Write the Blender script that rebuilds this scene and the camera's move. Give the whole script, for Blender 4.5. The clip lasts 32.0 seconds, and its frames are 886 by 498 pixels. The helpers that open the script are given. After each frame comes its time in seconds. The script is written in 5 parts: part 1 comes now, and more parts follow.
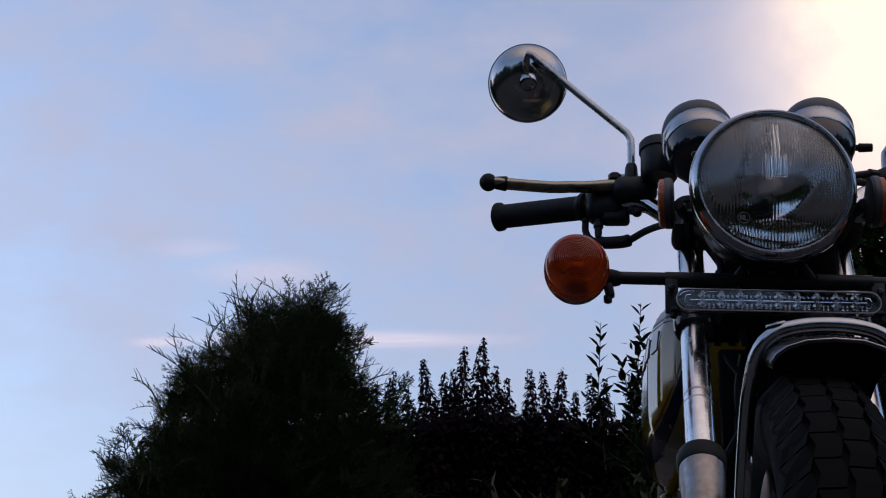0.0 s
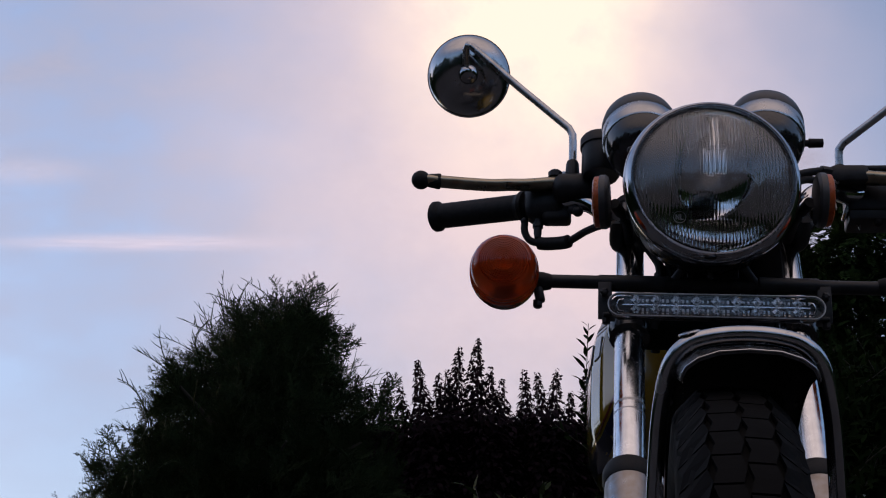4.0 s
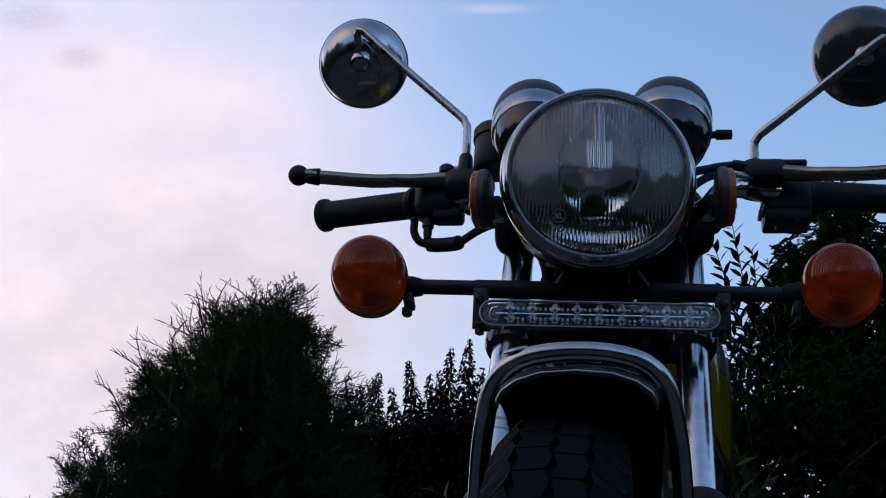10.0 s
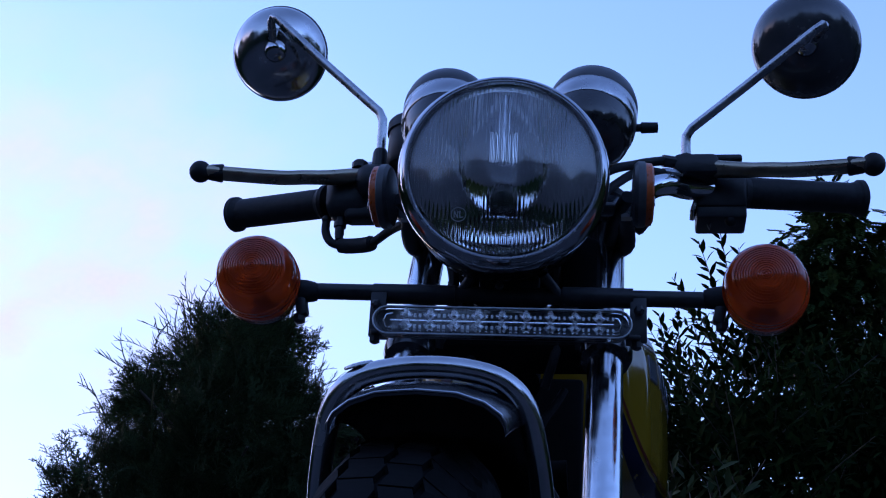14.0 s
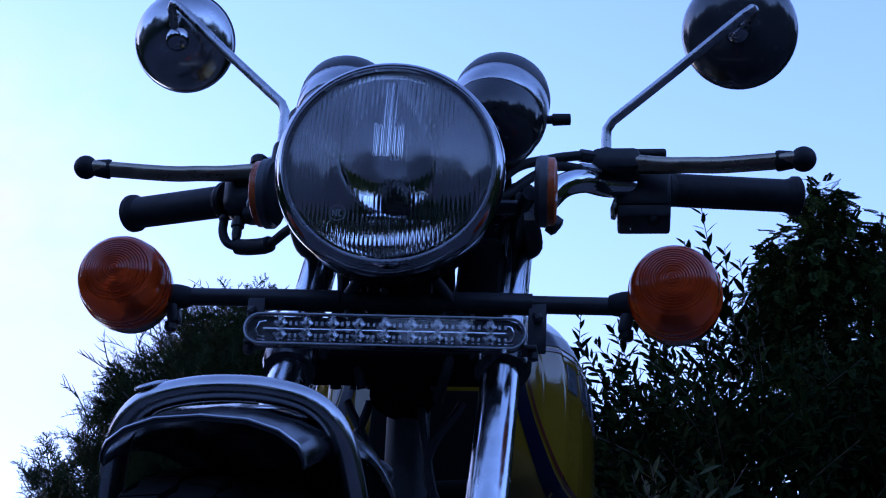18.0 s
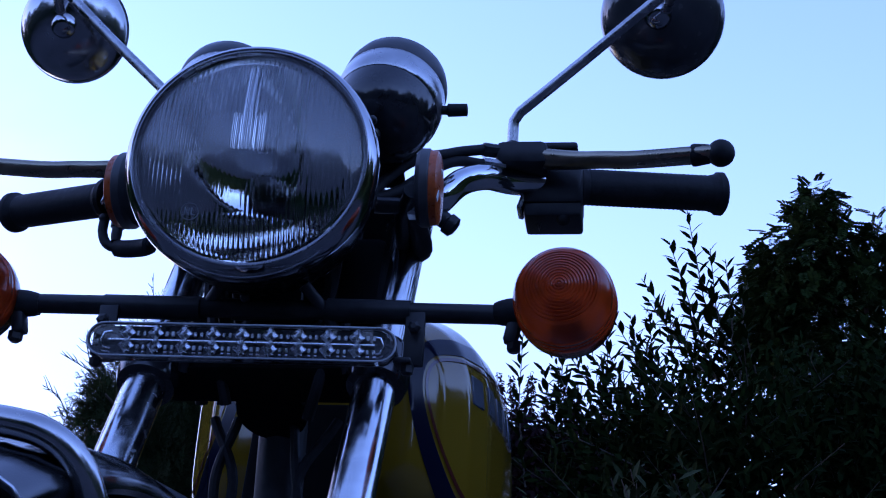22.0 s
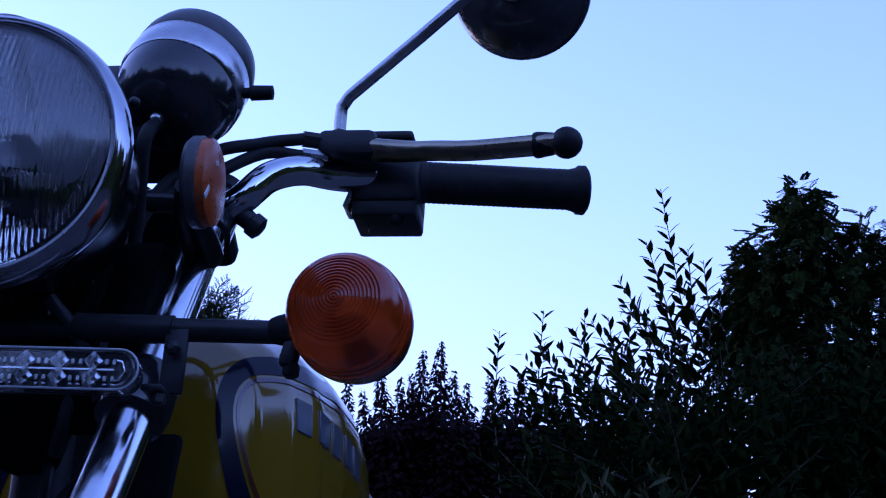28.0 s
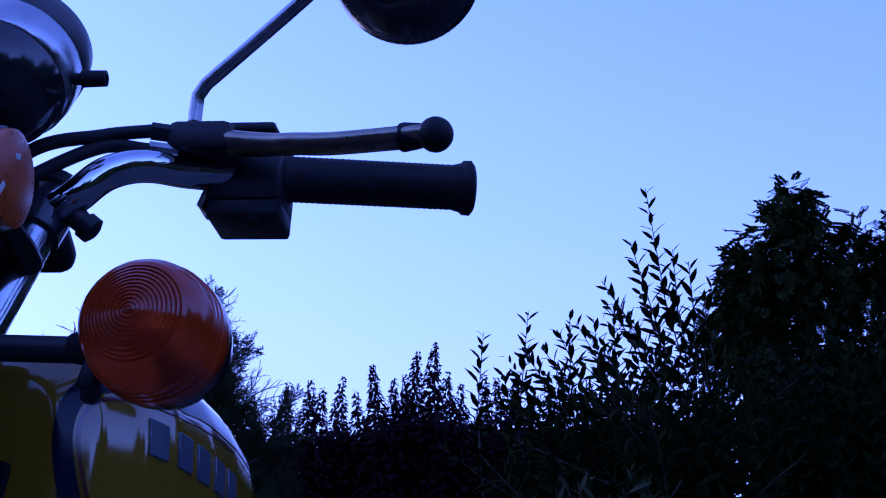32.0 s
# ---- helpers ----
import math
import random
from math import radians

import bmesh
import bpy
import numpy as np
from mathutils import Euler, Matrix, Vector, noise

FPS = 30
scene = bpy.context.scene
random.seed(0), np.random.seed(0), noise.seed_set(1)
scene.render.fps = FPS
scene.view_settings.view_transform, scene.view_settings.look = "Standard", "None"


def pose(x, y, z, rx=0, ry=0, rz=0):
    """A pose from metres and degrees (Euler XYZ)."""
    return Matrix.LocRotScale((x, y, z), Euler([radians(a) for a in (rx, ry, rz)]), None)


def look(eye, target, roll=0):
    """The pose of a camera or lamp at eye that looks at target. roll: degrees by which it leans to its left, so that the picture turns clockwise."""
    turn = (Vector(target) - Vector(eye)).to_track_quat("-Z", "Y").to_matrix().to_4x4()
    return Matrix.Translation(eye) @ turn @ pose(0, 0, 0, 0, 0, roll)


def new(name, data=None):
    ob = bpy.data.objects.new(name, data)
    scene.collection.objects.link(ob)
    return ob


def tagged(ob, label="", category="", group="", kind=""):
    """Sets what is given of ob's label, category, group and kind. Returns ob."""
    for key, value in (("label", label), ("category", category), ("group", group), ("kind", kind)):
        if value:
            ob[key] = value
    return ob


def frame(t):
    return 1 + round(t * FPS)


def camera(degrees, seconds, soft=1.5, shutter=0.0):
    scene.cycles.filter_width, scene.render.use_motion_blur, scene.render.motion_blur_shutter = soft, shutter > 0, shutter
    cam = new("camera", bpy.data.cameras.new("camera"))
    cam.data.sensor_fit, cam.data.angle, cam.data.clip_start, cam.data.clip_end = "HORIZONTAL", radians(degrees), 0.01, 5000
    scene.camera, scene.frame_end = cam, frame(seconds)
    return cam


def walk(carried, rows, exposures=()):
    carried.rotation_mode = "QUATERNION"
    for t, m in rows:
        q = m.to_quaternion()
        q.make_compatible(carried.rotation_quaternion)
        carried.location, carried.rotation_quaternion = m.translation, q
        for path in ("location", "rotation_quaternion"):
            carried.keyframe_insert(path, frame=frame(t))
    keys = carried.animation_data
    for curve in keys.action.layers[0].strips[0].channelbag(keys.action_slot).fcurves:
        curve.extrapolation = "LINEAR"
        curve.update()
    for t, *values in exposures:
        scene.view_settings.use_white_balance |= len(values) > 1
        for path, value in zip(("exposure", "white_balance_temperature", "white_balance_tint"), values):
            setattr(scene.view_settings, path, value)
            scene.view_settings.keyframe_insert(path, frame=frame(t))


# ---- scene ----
cam = camera(34.8, 32.0, soft=1.1)
PATH = [
    (0.0, pose(0.0000, 0.0000, 0.2200, 114, 0, 0)),
    (2.0, pose(0.0405, 0.0410, 0.2392, 114, 0, 0)),
    (4.0, pose(0.0819, 0.0825, 0.2584, 114, 0, 0)),
    (6.0, pose(0.1242, 0.1244, 0.2778, 114, 0, 0)),
    (8.0, pose(0.1673, 0.1668, 0.2974, 114, 0, 0)),
    (10.0, pose(0.2110, 0.2096, 0.3171, 114, 0, 0)),
    (12.0, pose(0.2552, 0.2528, 0.3370, 114, 0, 0)),
    (14.0, pose(0.2999, 0.2966, 0.3572, 114, 0, 0)),
    (16.0, pose(0.3450, 0.3407, 0.3775, 114, 0, 0)),
    (18.0, pose(0.3903, 0.3853, 0.3981, 114, 0, 0)),
    (20.0, pose(0.4358, 0.4303, 0.4190, 114, 0, 0)),
    (22.0, pose(0.4814, 0.4757, 0.4401, 114, 0, 0)),
    (24.0, pose(0.5270, 0.5215, 0.4615, 114, 0, 0)),
    (26.0, pose(0.5724, 0.5678, 0.4833, 114, 0, 0)),
    (28.0, pose(0.6176, 0.6145, 0.5054, 114, 0, 0)),
    (30.0, pose(0.6626, 0.6615, 0.5278, 114, 0, 0)),
    (32.0, pose(0.7071, 0.7090, 0.5506, 114, 0, 0)),
]
walk(cam, PATH, [(0.0, 0.95, 6600, 23), (3.0, 0.88, 6700, 25), (6.0, 0.8, 6700, 24), (9.0, 1.1, 6550, 20), (11.0, 1.40, 6250, 20), (13.0, 1.66, 5550, 34), (17.0, 1.83, 5200, 42), (19.0, 1.93, 5250, 46), (23.0, 2.03, 5300, 49), (28.0, 1.94, 5150, 58), (32.0, 1.56, 4600, 80)])

# ---- light: an evening sky, the sun low to the side behind thin cloud ----
world = bpy.data.worlds.new("evening_sky")
scene.world = world
world.use_nodes = True
wn = world.node_tree.nodes
sky = wn.new("ShaderNodeTexSky")
sky.sky_type = "NISHITA"
sky.sun_disc = False
sky.sun_elevation = radians(9)
sky.sun_rotation = radians(-55)
sky.air_density, sky.dust_density, sky.ozone_density = 1.0, 0.4, 2.0
wn["Background"].inputs["Strength"].default_value = 0.15
world.node_tree.links.new(sky.outputs["Color"], wn["Background"].inputs["Color"])
sun = new("sun", bpy.data.lights.new("sun", "SUN"))
sun.data.energy, sun.data.angle, sun.data.color = 0.5, radians(20), (1.0, 0.90, 0.80)
sun.matrix_world = look((-8.2, 5.7, 1.6), (0, 0, 0))

# ---- materials ----


def nodes_of(name):
    m = bpy.data.materials.new(name)
    m.use_nodes = True
    return m, m.node_tree.nodes, m.node_tree.links, m.node_tree.nodes["Principled BSDF"]


def surface(name, colour, rough, metal=0.0, vary=0.25, grain=40.0, bump=0.0, rough_vary=0.15, island=False, transmission=0.0, coat=0.0, spec=0.5, stain=None):
    """A worn surface: colour and roughness vary at two scales, with a fine relief."""
    m, n, l, b = nodes_of(name)
    tc = n.new("ShaderNodeTexCoord")
    big, small = n.new("ShaderNodeTexNoise"), n.new("ShaderNodeTexNoise")
    big.inputs["Scale"].default_value, small.inputs["Scale"].default_value = grain / 8, grain
    big.inputs["Detail"].default_value, small.inputs["Detail"].default_value = 5, 6
    for t in (big, small):
        l.new(tc.outputs["Object"], t.inputs["Vector"])
    add = n.new("ShaderNodeMath")
    add.operation = "MULTIPLY"
    l.new(big.outputs["Fac"], add.inputs[0]), l.new(small.outputs["Fac"], add.inputs[1])
    mix = n.new("ShaderNodeMix")
    mix.data_type = "RGBA"
    dark = tuple(c * (1 - vary) for c in colour)
    pale = tuple(min(1, c * (1 + vary) + 0.01 * vary) for c in colour) if stain is None else stain
    mix.inputs["A"].default_value, mix.inputs["B"].default_value = (*dark, 1), (*pale, 1)
    ramp = n.new("ShaderNodeMapRange")
    ramp.inputs["From Min"].default_value, ramp.inputs["From Max"].default_value = 0.12, 0.42
    l.new(add.outputs[0], ramp.inputs["Value"])
    if island:
        geo = n.new("ShaderNodeNewGeometry")
        blend = n.new("ShaderNodeMath")
        blend.operation = "MULTIPLY"
        l.new(geo.outputs["Random Per Island"], blend.inputs[0])
        blend.inputs[1].default_value = 1.0
        l.new(blend.outputs[0], mix.inputs["Factor"])
    else:
        l.new(ramp.outputs["Result"], mix.inputs["Factor"])
    l.new(mix.outputs["Result"], b.inputs["Base Color"])
    rr = n.new("ShaderNodeMapRange")
    rr.inputs["From Min"].default_value, rr.inputs["From Max"].default_value = 0.15, 0.4
    rr.inputs["To Min"].default_value, rr.inputs["To Max"].default_value = max(0.01, rough * (1 - rough_vary)), min(1, rough * (1 + rough_vary))
    l.new(add.outputs[0], rr.inputs["Value"]), l.new(rr.outputs["Result"], b.inputs["Roughness"])
    b.inputs["Metallic"].default_value, b.inputs["Transmission Weight"].default_value = metal, transmission
    b.inputs["Coat Weight"].default_value, b.inputs["Specular IOR Level"].default_value = coat, spec
    b.inputs["Coat Roughness"].default_value = 0.06
    if bump:
        bp = n.new("ShaderNodeBump")
        bp.inputs["Strength"].default_value, bp.inputs["Distance"].default_value = bump, 0.002
        l.new(small.outputs["Fac"], bp.inputs["Height"]), l.new(bp.outputs["Normal"], b.inputs["Normal"])
    return m


def glass(name, colour=(1, 1, 1), rough=0.02):
    m, n, l, b = nodes_of(name)
    b.inputs["Base Color"].default_value = (*colour, 1)
    b.inputs["Transmission Weight"].default_value, b.inputs["IOR"].default_value = 1.0, 1.5
    tc, ns, mr = n.new("ShaderNodeTexCoord"), n.new("ShaderNodeTexNoise"), n.new("ShaderNodeMapRange")
    ns.inputs["Scale"].default_value, ns.inputs["Detail"].default_value = 30, 6
    mr.inputs["To Min"].default_value, mr.inputs["To Max"].default_value = rough, rough * 3 + 0.004
    l.new(tc.outputs["Object"], ns.inputs["Vector"]), l.new(ns.outputs["Fac"], mr.inputs["Value"]), l.new(mr.outputs["Result"], b.inputs["Roughness"])
    return m


def leafy(name, dark, pale, gloss=0.45):
    """Leaves: every leaf its own tone, letting some light through."""
    m, n, l, b = nodes_of(name)
    geo, mix, tr, ad = n.new("ShaderNodeNewGeometry"), n.new("ShaderNodeMix"), n.new("ShaderNodeBsdfTranslucent"), n.new("ShaderNodeMixShader")
    mix.data_type = "RGBA"
    mix.inputs["A"].default_value, mix.inputs["B"].default_value = (*dark, 1), (*pale, 1)
    l.new(geo.outputs["Random Per Island"], mix.inputs["Factor"])
    l.new(mix.outputs["Result"], b.inputs["Base Color"]), l.new(mix.outputs["Result"], tr.inputs["Color"])
    b.inputs["Roughness"].default_value = gloss
    b.inputs["Specular IOR Level"].default_value = 0.03
    ad.inputs["Fac"].default_value = 0.12
    l.new(b.outputs[0], ad.inputs[1]), l.new(tr.outputs[0], ad.inputs[2])
    l.new(ad.outputs[0], n["Material Output"].inputs["Surface"])
    return m


def cloud_look(name, colour, strength, kind, thick, scale, stretch, seed):
    """Thin cloud: a glowing veil, ragged and soft at its rim."""
    m = bpy.data.materials.new(name)
    m.use_nodes = True
    n, l = m.node_tree.nodes, m.node_tree.links
    n.remove(n["Principled BSDF"])
    tc, em, tp, mx = n.new("ShaderNodeTexCoord"), n.new("ShaderNodeEmission"), n.new("ShaderNodeBsdfTransparent"), n.new("ShaderNodeMixShader")
    em.inputs["Color"].default_value, em.inputs["Strength"].default_value = (*colour, 1), strength
    mp, ns = n.new("ShaderNodeMapping"), n.new("ShaderNodeTexNoise")
    mp.inputs["Scale"].default_value, mp.inputs["Location"].default_value = (scale / stretch, scale, scale), (seed, seed * 1.7, 0)
    mp.inputs["Rotation"].default_value = (0, 0, 0.35 if kind == "bank" else (-0.75 if stretch < 2 else 0.06))
    ns.inputs["Detail"].default_value, ns.inputs["Roughness"].default_value = (5, 0.5) if kind == "bank" else (6, 0.52)
    l.new(tc.outputs["Object"], mp.inputs["Vector"]), l.new(mp.outputs["Vector"], ns.inputs["Vector"])
    gr = n.new("ShaderNodeTexGradient")
    gr.gradient_type = "SPHERICAL"
    l.new(tc.outputs["Object"], gr.inputs["Vector"])
    sm = n.new("ShaderNodeMapRange")
    sm.interpolation_type = "SMOOTHERSTEP"
    l.new(gr.outputs["Fac"], sm.inputs["Value"])
    nr = n.new("ShaderNodeMapRange")
    nr.inputs["From Min"].default_value, nr.inputs["From Max"].default_value = {"bank": (0.25, 0.75), "veil": (0.30, 0.72), "wisp": (0.42, 0.72)}[kind]
    nr.inputs["To Min"].default_value = {"bank": 0.55, "veil": 0.22, "wisp": 0.0}[kind]
    l.new(ns.outputs["Fac"], nr.inputs["Value"])
    pr, pt = n.new("ShaderNodeMath"), n.new("ShaderNodeMath")
    pr.operation = pt.operation = "MULTIPLY"
    l.new(sm.outputs["Result"], pr.inputs[0]), l.new(nr.outputs["Result"], pr.inputs[1])
    l.new(pr.outputs[0], pt.inputs[0])
    pt.inputs[1].default_value = thick
    pt.use_clamp = True
    l.new(pt.outputs[0], mx.inputs["Fac"]), l.new(tp.outputs[0], mx.inputs[1]), l.new(em.outputs[0], mx.inputs[2])
    l.new(mx.outputs[0], n["Material Output"].inputs["Surface"])
    return m


CHROME = surface("chrome_plate", (0.62, 0.63, 0.65), 0.07, 1.0, 0.12, 60, 0.02, 0.5)
STEEL = surface("dull_steel", (0.42, 0.42, 0.43), 0.3, 1.0, 0.25, 90, 0.06, 0.3)
ALU = surface("pitted_aluminium", (0.45, 0.45, 0.46), 0.38, 1.0, 0.3, 120, 0.15, 0.3, stain=(0.30, 0.25, 0.21))
LEVER = surface("lever_alloy", (0.36, 0.31, 0.23), 0.36, 1.0, 0.2, 80, 0.05, 0.3)
BLACK = surface("black_enamel", (0.018, 0.018, 0.020), 0.16, 0.0, 0.4, 50, 0.02, 0.4, coat=0.3)
OLD_CHROME = surface("aged_chrome", (0.42, 0.42, 0.43), 0.26, 1.0, 0.2, 40, 0.03, 0.5)
SHELL = surface("scratched_chrome", (0.48, 0.475, 0.48), 0.20, 1.0, 0.2, 40, 0.03, 0.6)
BRIGHT = surface("bright_foil", (0.88, 0.88, 0.90), 0.22, 1.0, 0.05, 60)
SATIN = surface("satin_black", (0.020, 0.020, 0.022), 0.45, 0.0, 0.4, 90, 0.1, 0.2, spec=0.3)
RUBBER = surface("black_rubber", (0.015, 0.015, 0.016), 0.62, 0.0, 0.4, 150, 0.25, 0.2, spec=0.22)
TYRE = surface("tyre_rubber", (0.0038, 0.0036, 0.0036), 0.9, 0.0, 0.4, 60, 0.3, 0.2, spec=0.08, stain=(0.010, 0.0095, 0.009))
YELLOW = surface("yellow_paint", (0.21, 0.122, 0.006), 0.12, 0.0, 0.06, 8, 0.0, 0.3, coat=0.6)
NAVY = surface("navy_stripe", (0.006, 0.007, 0.022), 0.16, 0.0, 0.1, 8, 0.0, 0.3, coat=0.0, spec=0.2)
RED = surface("red_pinstripe", (0.10, 0.018, 0.012), 0.14, 0.0, 0.1, 8, 0.0, 0.3, coat=0.6)
SILVERY = surface("grey_emblem", (0.11, 0.12, 0.15), 0.15, 0.0, 0.15, 30, 0.0, 0.3, coat=0.5)
AMBER = surface("amber_plastic", (0.66, 0.066, 0.006), 0.16, 0.0, 0.12, 30, 0.0, 0.3, transmission=0.45)
AMBER_DEEP = surface("amber_reflector", (0.48, 0.085, 0.012), 0.35, 0.0, 0.2, 400, 0.1, 0.3)
SILVER = surface("silvered_bowl", (0.80, 0.80, 0.80), 0.03, 1.0, 0.05, 30)
FORK_CHROME = surface("fork_chrome", (0.74, 0.75, 0.76), 0.19, 1.0, 0.14, 90, 0.04, 0.45)
BOARD = surface("lamp_board", (0.045, 0.045, 0.05), 0.3, 0.6, 0.2, 200)
EDGE_GLINT = surface("painted_edge_glint", (0.50, 0.51, 0.53), 0.25, 0.0, 0.1, 60)
# near-black copy of the black parts; shade between the forks is in its colour
SHADED_BLACK = surface("shaded_black", (0.0032, 0.0032, 0.0034), 0.8, 0.0, 0.4, 60, 0.2, 0.2, spec=0.06)
MARK = surface("moulded_mark", (0.16, 0.165, 0.17), 0.3, 0.0, 0.1, 60)
GREY = surface("grey_plastic", (0.05, 0.05, 0.053), 0.5, 0.0, 0.25, 80, 0.1)
BULB = surface("bulb_cap", (0.05, 0.05, 0.05), 0.25, 0.8, 0.2, 60)
CLEAR = glass("clear_glass", (1, 1, 1), 0.0)
ACRYLIC = glass("clear_acrylic", (0.98, 0.99, 1.0), 0.0)
WHITE_STICKER = surface("white_sticker", (0.7, 0.7, 0.68), 0.4, 0.0, 0.1, 60)
SEAT = surface("seat_vinyl", (0.02, 0.02, 0.021), 0.5, 0.0, 0.3, 200, 0.2)
ENGINE = surface("cast_engine", (0.10, 0.10, 0.105), 0.5, 0.6, 0.3, 90, 0.2)
RIM = surface("dulled_chrome", (0.46, 0.46, 0.48), 0.11, 1.0, 0.15, 50, 0.02, 0.5)
# chrome taken darker; the dark reflections on the mudguard are in its colour
GUARD = surface("darkened_chrome", (0.13, 0.13, 0.135), 0.17, 1.0, 0.25, 35, 0.03, 0.6)
AGED_BLACK = surface("aged_black_enamel", (0.008, 0.008, 0.009), 0.26, 0.0, 0.4, 50, 0.03, 0.4, spec=0.35)
MIRROR_BACK = surface("dark_mirror_back", (0.042, 0.042, 0.045), 0.26, 0.0, 0.25, 60, 0.02, 0.4, coat=0.4)
HOOD = surface("matt_hood", (0.055, 0.055, 0.058), 0.45, 0.0, 0.25, 90, 0.1)
MIRROR = surface("mirror_glass", (0.9, 0.9, 0.9), 0.02, 1.0, 0.01, 10)
BARK = surface("dark_bark", (0.022, 0.017, 0.012), 0.85, 0.0, 0.4, 25, 0.6)
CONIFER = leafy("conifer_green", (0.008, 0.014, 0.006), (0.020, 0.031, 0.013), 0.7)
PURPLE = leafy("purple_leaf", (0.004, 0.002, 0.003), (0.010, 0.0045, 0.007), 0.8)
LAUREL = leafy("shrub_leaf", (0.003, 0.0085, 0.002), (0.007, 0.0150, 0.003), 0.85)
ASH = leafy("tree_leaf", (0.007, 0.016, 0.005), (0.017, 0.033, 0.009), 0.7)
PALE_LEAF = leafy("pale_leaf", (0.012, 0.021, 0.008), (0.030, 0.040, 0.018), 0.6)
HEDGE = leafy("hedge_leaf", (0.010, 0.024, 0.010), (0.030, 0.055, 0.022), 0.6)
TARMAC = surface("dark_tarmac", (0.040, 0.040, 0.042), 0.9, 0.0, 0.4, 30, 0.5)

# ---- mesh tools ----


def part(name, bm, material, parent=None, label="", smooth=38):
    """Links a bmesh as one mesh object under a thing or a part."""
    bmesh.ops.recalc_face_normals(bm, faces=bm.faces[:])
    me = bpy.data.meshes.new(name)
    bm.to_mesh(me)
    bm.free()
    me.materials.append(material)
    for p in me.polygons:
        p.use_smooth = True
    me.set_sharp_from_angle(angle=radians(smooth))
    ob = new(name, me)
    ob.parent = parent
    return tagged(ob, label=label)


def frame_of(direction):
    d = Vector(direction).normalized()
    a = Vector((0, 0, 1)) if abs(d.z) < 0.9 else Vector((1, 0, 0))
    u = d.cross(a).normalized()
    return u, d.cross(u).normalized(), d


def rings_into(bm, rings, closed_ends=True):
    rows = [[bm.verts.new(p) for p in ring] for ring in rings]
    k = len(rows[0])
    for a, b in zip(rows, rows[1:]):
        for i in range(k):
            bm.faces.new((a[i], a[(i + 1) % k], b[(i + 1) % k], b[i]))
    if closed_ends:
        bm.faces.new(rows[0]), bm.faces.new(rows[-1])
    return bm


def lathe(profile, centre=(0, 0, 0), axis=(0, 1, 0), segs=48, bm=None, closed=True):
    """Turns rows of (radius, distance along the axis)."""
    bm = bm or bmesh.new()
    u, v, d = frame_of(axis)
    c = Vector(centre)
    rings = [[c + d * a + (u * math.cos(2 * math.pi * i / segs) + v * math.sin(2 * math.pi * i / segs)) * max(r, 1e-4) for i in range(segs)] for r, a in profile]
    return rings_into(bm, rings, closed)


def curve(points, steps=8):
    """A smooth line through the points (Catmull-Rom)."""
    p = [Vector(q) for q in points]
    p = [p[0] * 2 - p[1], *p, p[-1] * 2 - p[-2]]
    out = []
    for i in range(1, len(p) - 2):
        for s in range(steps):
            t = s / steps
            out.append(0.5 * (2 * p[i] + (p[i + 1] - p[i - 1]) * t + (2 * p[i - 1] - 5 * p[i] + 4 * p[i + 1] - p[i + 2]) * t * t + (3 * p[i] - p[i - 1] - 3 * p[i + 1] + p[i + 2]) * t**3))
    return out + [p[-2]]


def tube(points, radius, segs=14, bm=None, flat=1.0):
    """A round bar along a line; radius may be a list; flat squeezes it along its second axis."""
    bm = bm or bmesh.new()
    pts = [Vector(p) for p in points]
    rad = radius if isinstance(radius, (list, tuple)) else [radius] * len(pts)
    if len(rad) != len(pts):
        rad = [rad[0] + (rad[-1] - rad[0]) * i / (len(pts) - 1) for i in range(len(pts))]
    d0 = (pts[1] - pts[0]).normalized()
    u, v, _ = frame_of(d0)
    rings = []
    for i, p in enumerate(pts):
        d = (pts[min(i + 1, len(pts) - 1)] - pts[max(i - 1, 0)]).normalized()
        u = (u - d * u.dot(d)).normalized()
        v = d.cross(u)
        rings.append([p + (u * math.cos(2 * math.pi * k / segs) + v * math.sin(2 * math.pi * k / segs) * flat) * rad[i] for k in range(segs)])
    return rings_into(bm, rings)


def block(centre, size, bevel=0.002, turn=None, bm=None, segs=2):
    """A box with rounded edges; turn is a matrix about its centre."""
    own = bmesh.new()
    bmesh.ops.create_cube(own, size=1.0)
    for v in own.verts:
        v.co = Vector((v.co.x * size[0], v.co.y * size[1], v.co.z * size[2]))
    if bevel:
        bmesh.ops.bevel(own, geom=own.edges[:], offset=bevel, segments=segs, profile=0.5, affect="EDGES")
    m = Matrix.Translation(centre) @ (turn or Matrix.Identity(4))
    own.transform(m)
    if bm is None:
        return own
    tmp = bpy.data.meshes.new("tmp")
    own.to_mesh(tmp)
    own.free()
    bm.from_mesh(tmp)
    bpy.data.meshes.remove(tmp)
    return bm


def ball(centre, r, squash=(1, 1, 1), bm=None):
    bm = bm or bmesh.new()
    made = bmesh.ops.create_uvsphere(bm, u_segments=20, v_segments=12, radius=r)
    for v in made["verts"]:
        v.co = Vector((v.co.x * squash[0], v.co.y * squash[1], v.co.z * squash[2])) + Vector(centre)
    return bm


